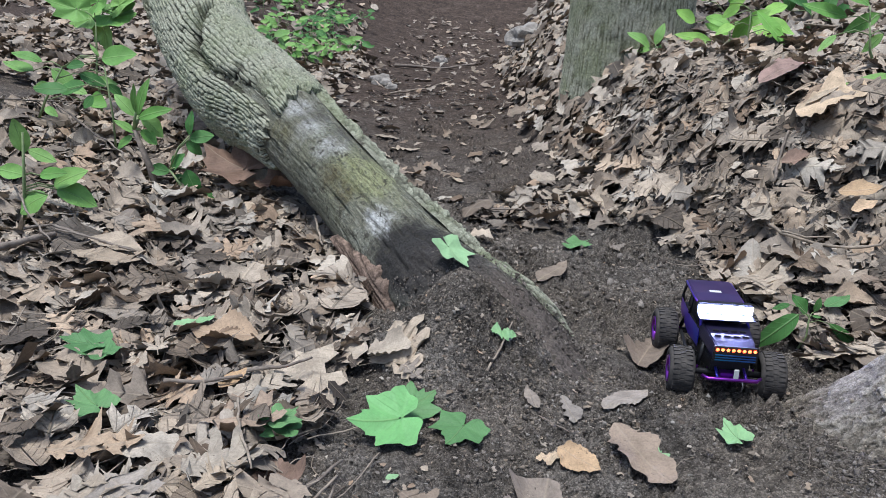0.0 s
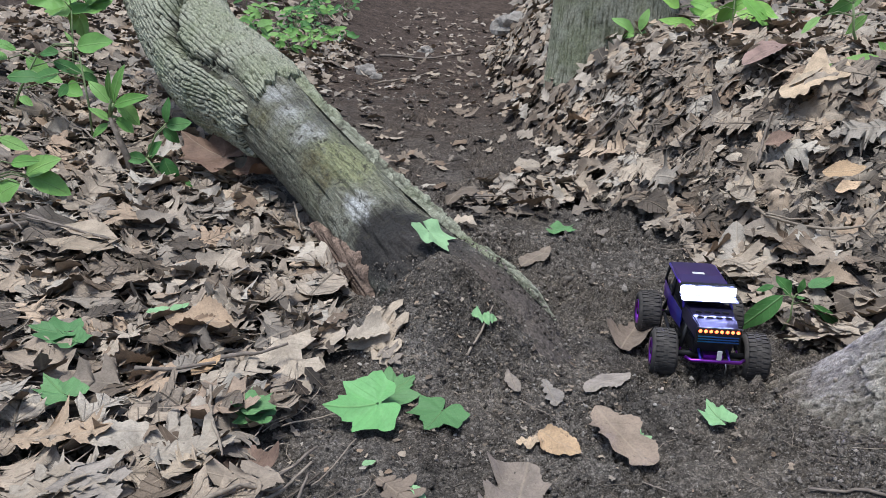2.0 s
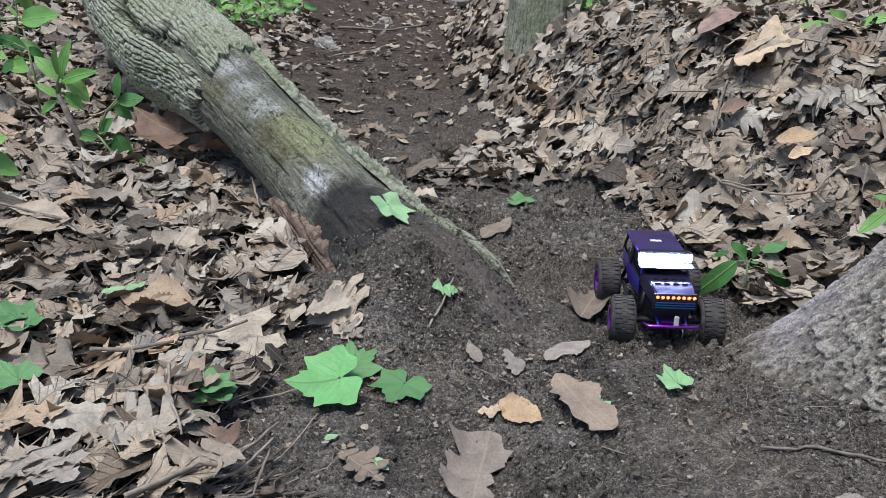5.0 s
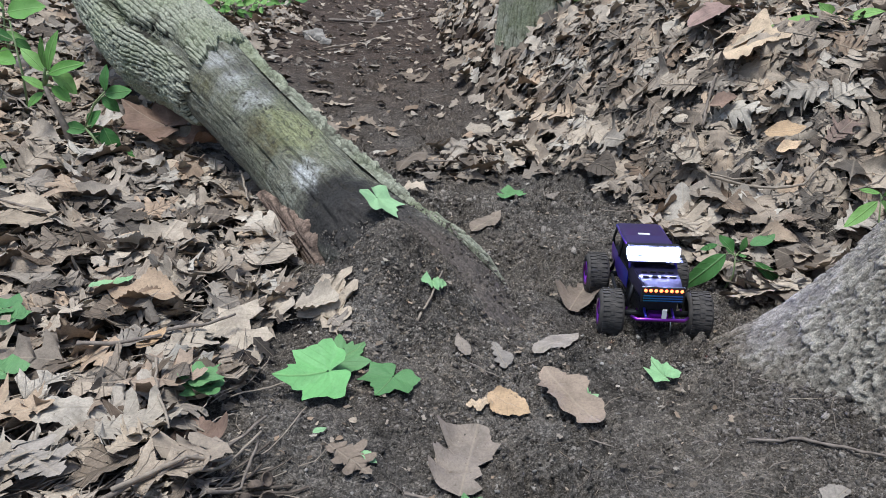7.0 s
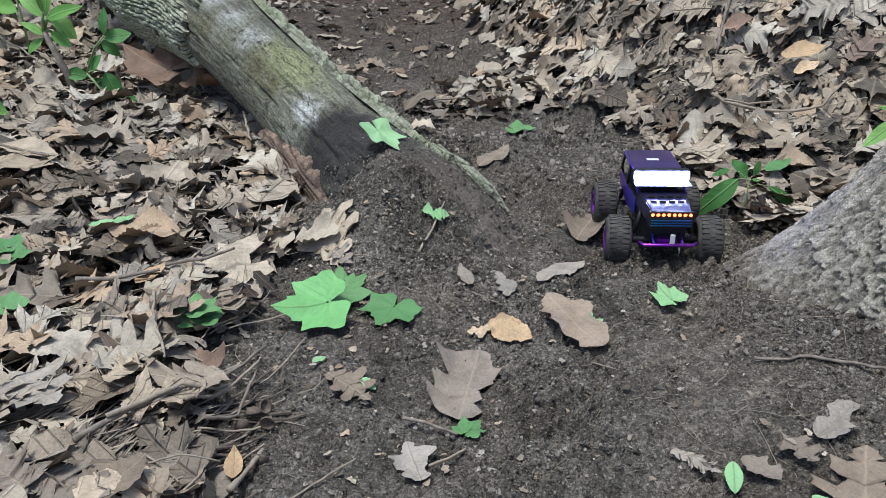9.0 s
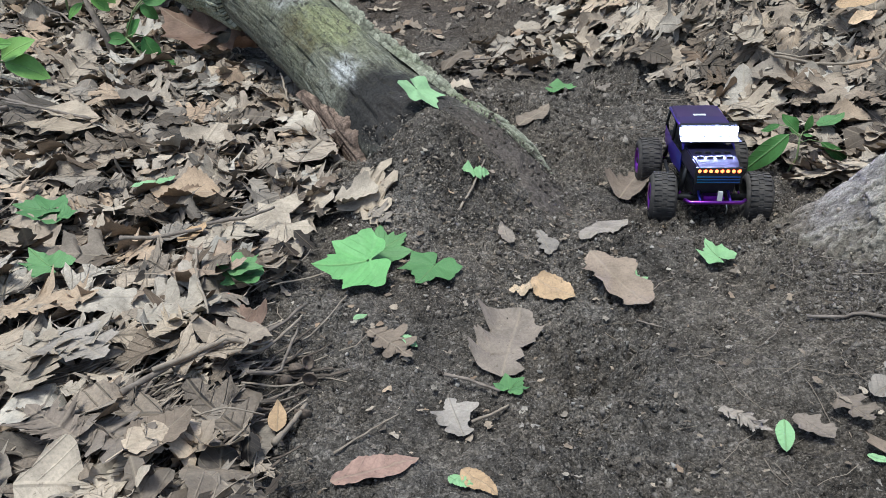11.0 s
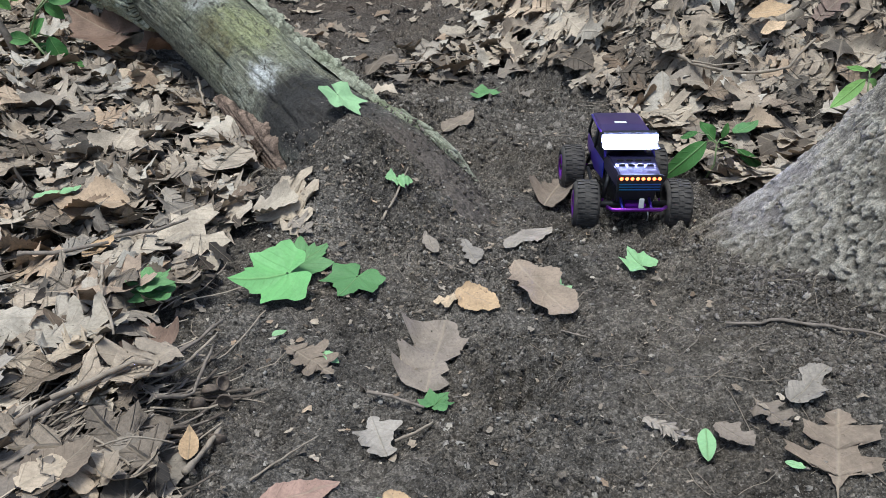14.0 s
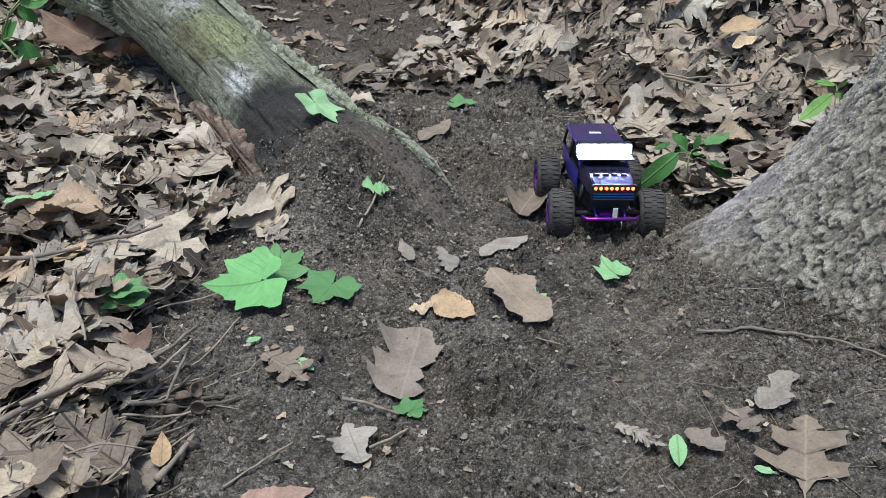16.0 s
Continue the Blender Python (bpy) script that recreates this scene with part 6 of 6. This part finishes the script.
def block(x0, x1, y0, y1, z0, z1, bevel=0.001):
    bm = bmesh.new()
    bmesh.ops.create_cube(bm, size=1)
    for v in bm.verts:
        v.co = Vector(((x0 + x1) / 2 + v.co.x * (x1 - x0), (y0 + y1) / 2 + v.co.y * (y1 - y0), (z0 + z1) / 2 + v.co.z * (z1 - z0)))
    if bevel:
        bmesh.ops.bevel(bm, geom=bm.edges[:], offset=bevel, segments=2, affect="EDGES", clamp_overlap=True)
    return bm


def lathe(profile, sides=40):
    """A solid of turning about the x axis: (x, radius) all round."""
    bm = bmesh.new()
    rings = [[bm.verts.new((x, r * math.cos(2 * math.pi * k / sides), r * math.sin(2 * math.pi * k / sides))) for k in range(sides)] for x, r in profile]
    for a, b in zip(rings, rings[1:] + rings[:1]):
        for k in range(sides):
            bm.faces.new((a[k], b[k], b[(k + 1) % sides], a[(k + 1) % sides]))
    for f in bm.faces:
        f.smooth = True
    return bm


def rod(name, pts, r, mat, parent, label=""):
    return part(name, tube_mesh(name, pts, [r] * len(pts), mat, 10), mat, parent, label)


def wheel(truck, x, y, side, turn):
    w, rad = 0.0185, 0.0355
    tyre = lathe([(-w * 0.75, rad * 0.56), (-w, rad * 0.70), (-w * 0.97, rad * 0.82), (-w * 0.83, rad * 0.92), (-w * 0.55, rad * 0.98), (0, rad), (w * 0.55, rad * 0.98), (w * 0.83, rad * 0.92), (w * 0.97, rad * 0.82), (w, rad * 0.70), (w * 0.75, rad * 0.56)])
    hub = empty("wheel", (x, y, rad), (0, 0, turn))
    hub.parent = truck
    t = part("tyre", tyre, RUBBER, hub, "dusty black knobbly tyre")
    lug = bmesh.new()
    for k in range(30):
        a = 2 * math.pi * k / 30
        for j, (cx, wd) in enumerate(((-w * 0.48, w * 0.26), (w * 0.48, w * 0.26), (0.0, w * 0.16))):
            m = Matrix.Rotation(a + (0.14 if j == 2 else 0), 4, "X") @ Matrix.Translation((cx, 0, rad * 0.985)) @ Matrix.Diagonal((wd * 2, 0.0045, 0.0024, 1))
            bmesh.ops.create_cube(lug, size=1, matrix=m)
    part("tread", lug, RUBBER, hub)
    o = side
    ring = lathe([(o * w * 0.9, rad * 0.58), (o * w * 1.02, rad * 0.56), (o * w * 0.95, rad * 0.46), (o * w * 0.4, rad * 0.44), (o * w * 0.2, rad * 0.5)], 32)
    rim = part("rim", ring, PURPLE_METAL, hub, "purple metal wheel rim")
    for k in range(6):
        a = math.pi * k / 3
        m = Matrix.Rotation(a, 4, "X") @ Matrix.Translation((o * w * 0.62, 0, rad * 0.26)) @ Matrix.Diagonal((0.004, 0.006, rad * 0.42, 1))
        sp = bmesh.new()
        bmesh.ops.create_cube(sp, size=1, matrix=m)
        bmesh.ops.bevel(sp, geom=sp.edges[:], offset=0.0008, segments=1, affect="EDGES")
        part("spoke", sp, PURPLE_METAL, rim)
    part("hub_cap", lathe([(o * w * 0.4, 0.0005), (o * w * 0.4, rad * 0.17), (o * w * 0.95, rad * 0.14), (o * w * 1.0, 0.0005)], 16), BLACK_PLASTIC, rim)


def toy_truck(place, turn):
    truck = tagged(empty("toy_truck", place, turn), "blue-purple toy crawler truck with lit lamps on dark soil", "toy truck")
    # the nose points to -y; the tyres stand on z = 0
    part("tub", loft([(-0.095, 0.026, 0.028, 0.046, 0.066), (-0.05, 0.03, 0.034, 0.040, 0.074), (0.06, 0.03, 0.036, 0.040, 0.078), (0.1, 0.026, 0.032, 0.05, 0.078)]), BLACK_PLASTIC, truck)
    part("hood", loft([(-0.112, 0.029, 0.027, 0.070, 0.094), (-0.095, 0.031, 0.029, 0.074, 0.097), (-0.035, 0.037, 0.034, 0.078, 0.100)]), HOOD_PAINT, truck, "dark blue-purple bonnet with vents")
    for sx in (-1, 1):
        part("side_panel", loft([(-0.04, 0.0, 0.0, 0.06, 0.088), (0.03, 0.0, 0.0, 0.05, 0.082), (0.1, 0.0, 0.0, 0.06, 0.086)], 0), BODY_PAINT, truck).location = (sx * 0.037, 0, 0)
        rod("pillar", [(sx * 0.035, -0.04, 0.094), (sx * 0.033, -0.012, 0.116)], 0.0023, BODY_PAINT, truck)
        rod("pillar", [(sx * 0.037, 0.035, 0.083), (sx * 0.034, 0.035, 0.116)], 0.0022, BLACK_PLASTIC, truck)
        rod("pillar", [(sx * 0.036, 0.105, 0.084), (sx * 0.034, 0.088, 0.116)], 0.0022, BLACK_PLASTIC, truck)
        rod("roof_rail", [(sx * 0.035, -0.014, 0.117), (sx * 0.035, 0.09, 0.117)], 0.0022, BODY_PAINT, truck)
        rod("cage_tube", [(sx * 0.036, 0.10, 0.09), (sx * 0.03, 0.118, 0.07), (sx * 0.028, 0.105, 0.05)], 0.0022, BLACK_PLASTIC, truck)
        rod("rock_slider", [(sx * 0.043, -0.045, 0.044), (sx * 0.045, 0.0, 0.042), (sx * 0.043, 0.05, 0.044)], 0.0026, BLACK_PLASTIC, truck)
        for y in (-0.072, 0.073):
            sh = rod("shock_absorber", [(sx * 0.040, y, 0.044), (sx * 0.030, y + (0.012 if y < 0 else -0.012), 0.083)], 0.0032, BLACK_PLASTIC, truck)
            rod("shock_rod", [(sx * 0.042, y - (0.002 if y < 0 else -0.002), 0.036), (sx * 0.039, y, 0.048)], 0.0016, PURPLE_METAL, sh)
            rod("link", [(sx * 0.022, y, 0.036), (sx * 0.02, y * 0.2, 0.043)], 0.0022, PURPLE_METAL, truck)
        wheel(truck, sx * 0.065, -0.075, sx, -4)
        wheel(truck, sx * 0.065, 0.075, sx, 0)
    part("cab_interior", loft([(-0.03, 0.028, 0.026, 0.07, 0.092), (0.03, 0.03, 0.026, 0.07, 0.105), (0.085, 0.03, 0.026, 0.07, 0.102)]), BLACK_PLASTIC, truck)
    roof = part("roof", loft([(-0.02, 0.036, 0.034, 0.115, 0.1185), (0.03, 0.037, 0.034, 0.1165, 0.1215), (0.095, 0.036, 0.033, 0.115, 0.1195)]), ROOF_PAINT, truck, "dark purple roof panel")
    part("decal", block(-0.010, 0.008, 0.034, 0.042, 0.1214, 0.1220, 0), WHITE_MARK, roof, "pale unreadable mark")
    for row in range(2):
        for k in range(4):
            x = -0.0195 + 0.013 * k
            part("hood_vent", block(x - 0.0045, x + 0.0045, -0.085 + 0.016 * row, -0.080 + 0.016 * row, 0.0965 + 0.0008 * row, 0.0998 + 0.0008 * row, 0.0008), BLACK_PLASTIC, truck)
    part("windscreen_frame", block(-0.033, 0.033, -0.041, -0.036, 0.095, 0.099, 0.0008), BODY_PAINT, truck)
    bar = part("light_bar", block(-0.041, 0.041, -0.030, -0.016, 0.110, 0.127, 0.002), BLACK_PLASTIC, truck, "black roof lamp bar, switched on")
    # added lip, not part of such a bar: shields the hood from lamp light
    part("visor", block(-0.041, 0.041, -0.054, -0.028, 0.1092, 0.1106, 0.0004), BLACK_PLASTIC, bar)
    for k in range(7):
        x = -0.0345 + 0.0115 * k
        part("lamp", block(x - 0.0052, x + 0.0052, -0.0325, -0.0295, 0.1122, 0.1250, 0.0008), LED, bar, "glowing blue-white lamp")
    g = part("grille", block(-0.031, 0.031, -0.1155, -0.111, 0.071, 0.0955, 0.001), BLACK_PLASTIC, truck, "black grille with amber lamps")
    for k in range(8):
        x = -0.0259 + 0.0074 * k
        part("amber_lamp", block(x - 0.0024, x + 0.0024, -0.1172, -0.115, 0.0882, 0.0930, 0.0014), AMBER, g, "glowing amber lamp")
    for k in range(3):
        part("grille_slat", block(-0.028, 0.028, -0.1168, -0.115, 0.0740 + 0.0038 * k, 0.0754 + 0.0038 * k, 0), TEAL_PAINT, g)
    rod("bumper", [(-0.041, -0.110, 0.046), (-0.034, -0.117, 0.045), (0.034, -0.117, 0.045), (0.041, -0.110, 0.046)], 0.0028, PURPLE_METAL, truck, "purple metal bumper bar")
    rod("bumper_brace", [(-0.02, -0.116, 0.045), (-0.02, -0.095, 0.053)], 0.002, BODY_PAINT, truck)
    rod("bumper_brace", [(0.02, -0.116, 0.045), (0.02, -0.095, 0.053)], 0.002, BODY_PAINT, truck)
    part("tow_plate", block(0.001, 0.008, -0.1185, -0.116, 0.047, 0.062, 0.0008), WHITE_MARK, truck, "small white tow plate")
    rod("tow_chain", [(0.014, -0.118, 0.044), (0.0155, -0.119, 0.036), (0.0145, -0.119, 0.029)], 0.0011, STEEL, truck, "thin hanging chain")
    part("servo", block(-0.016, 0.012, -0.112, -0.098, 0.040, 0.052, 0.001), PURPLE_METAL, truck)
    for y in (-0.075, 0.075):
        rod("axle", [(-0.053, y, 0.0355), (0.053, y, 0.0355)], 0.0048, BLACK_PLASTIC, truck)
        part("gearbox", block(-0.013, 0.011, y - 0.012, y + 0.012, 0.029, 0.050, 0.004), BLACK_PLASTIC, truck)
    part("skid_plate", block(-0.02, 0.02, -0.04, 0.04, 0.036, 0.040, 0.001), BLACK_PLASTIC, truck)


toy_truck((0.343, 1.128, -0.018), (-1, 0, -2))
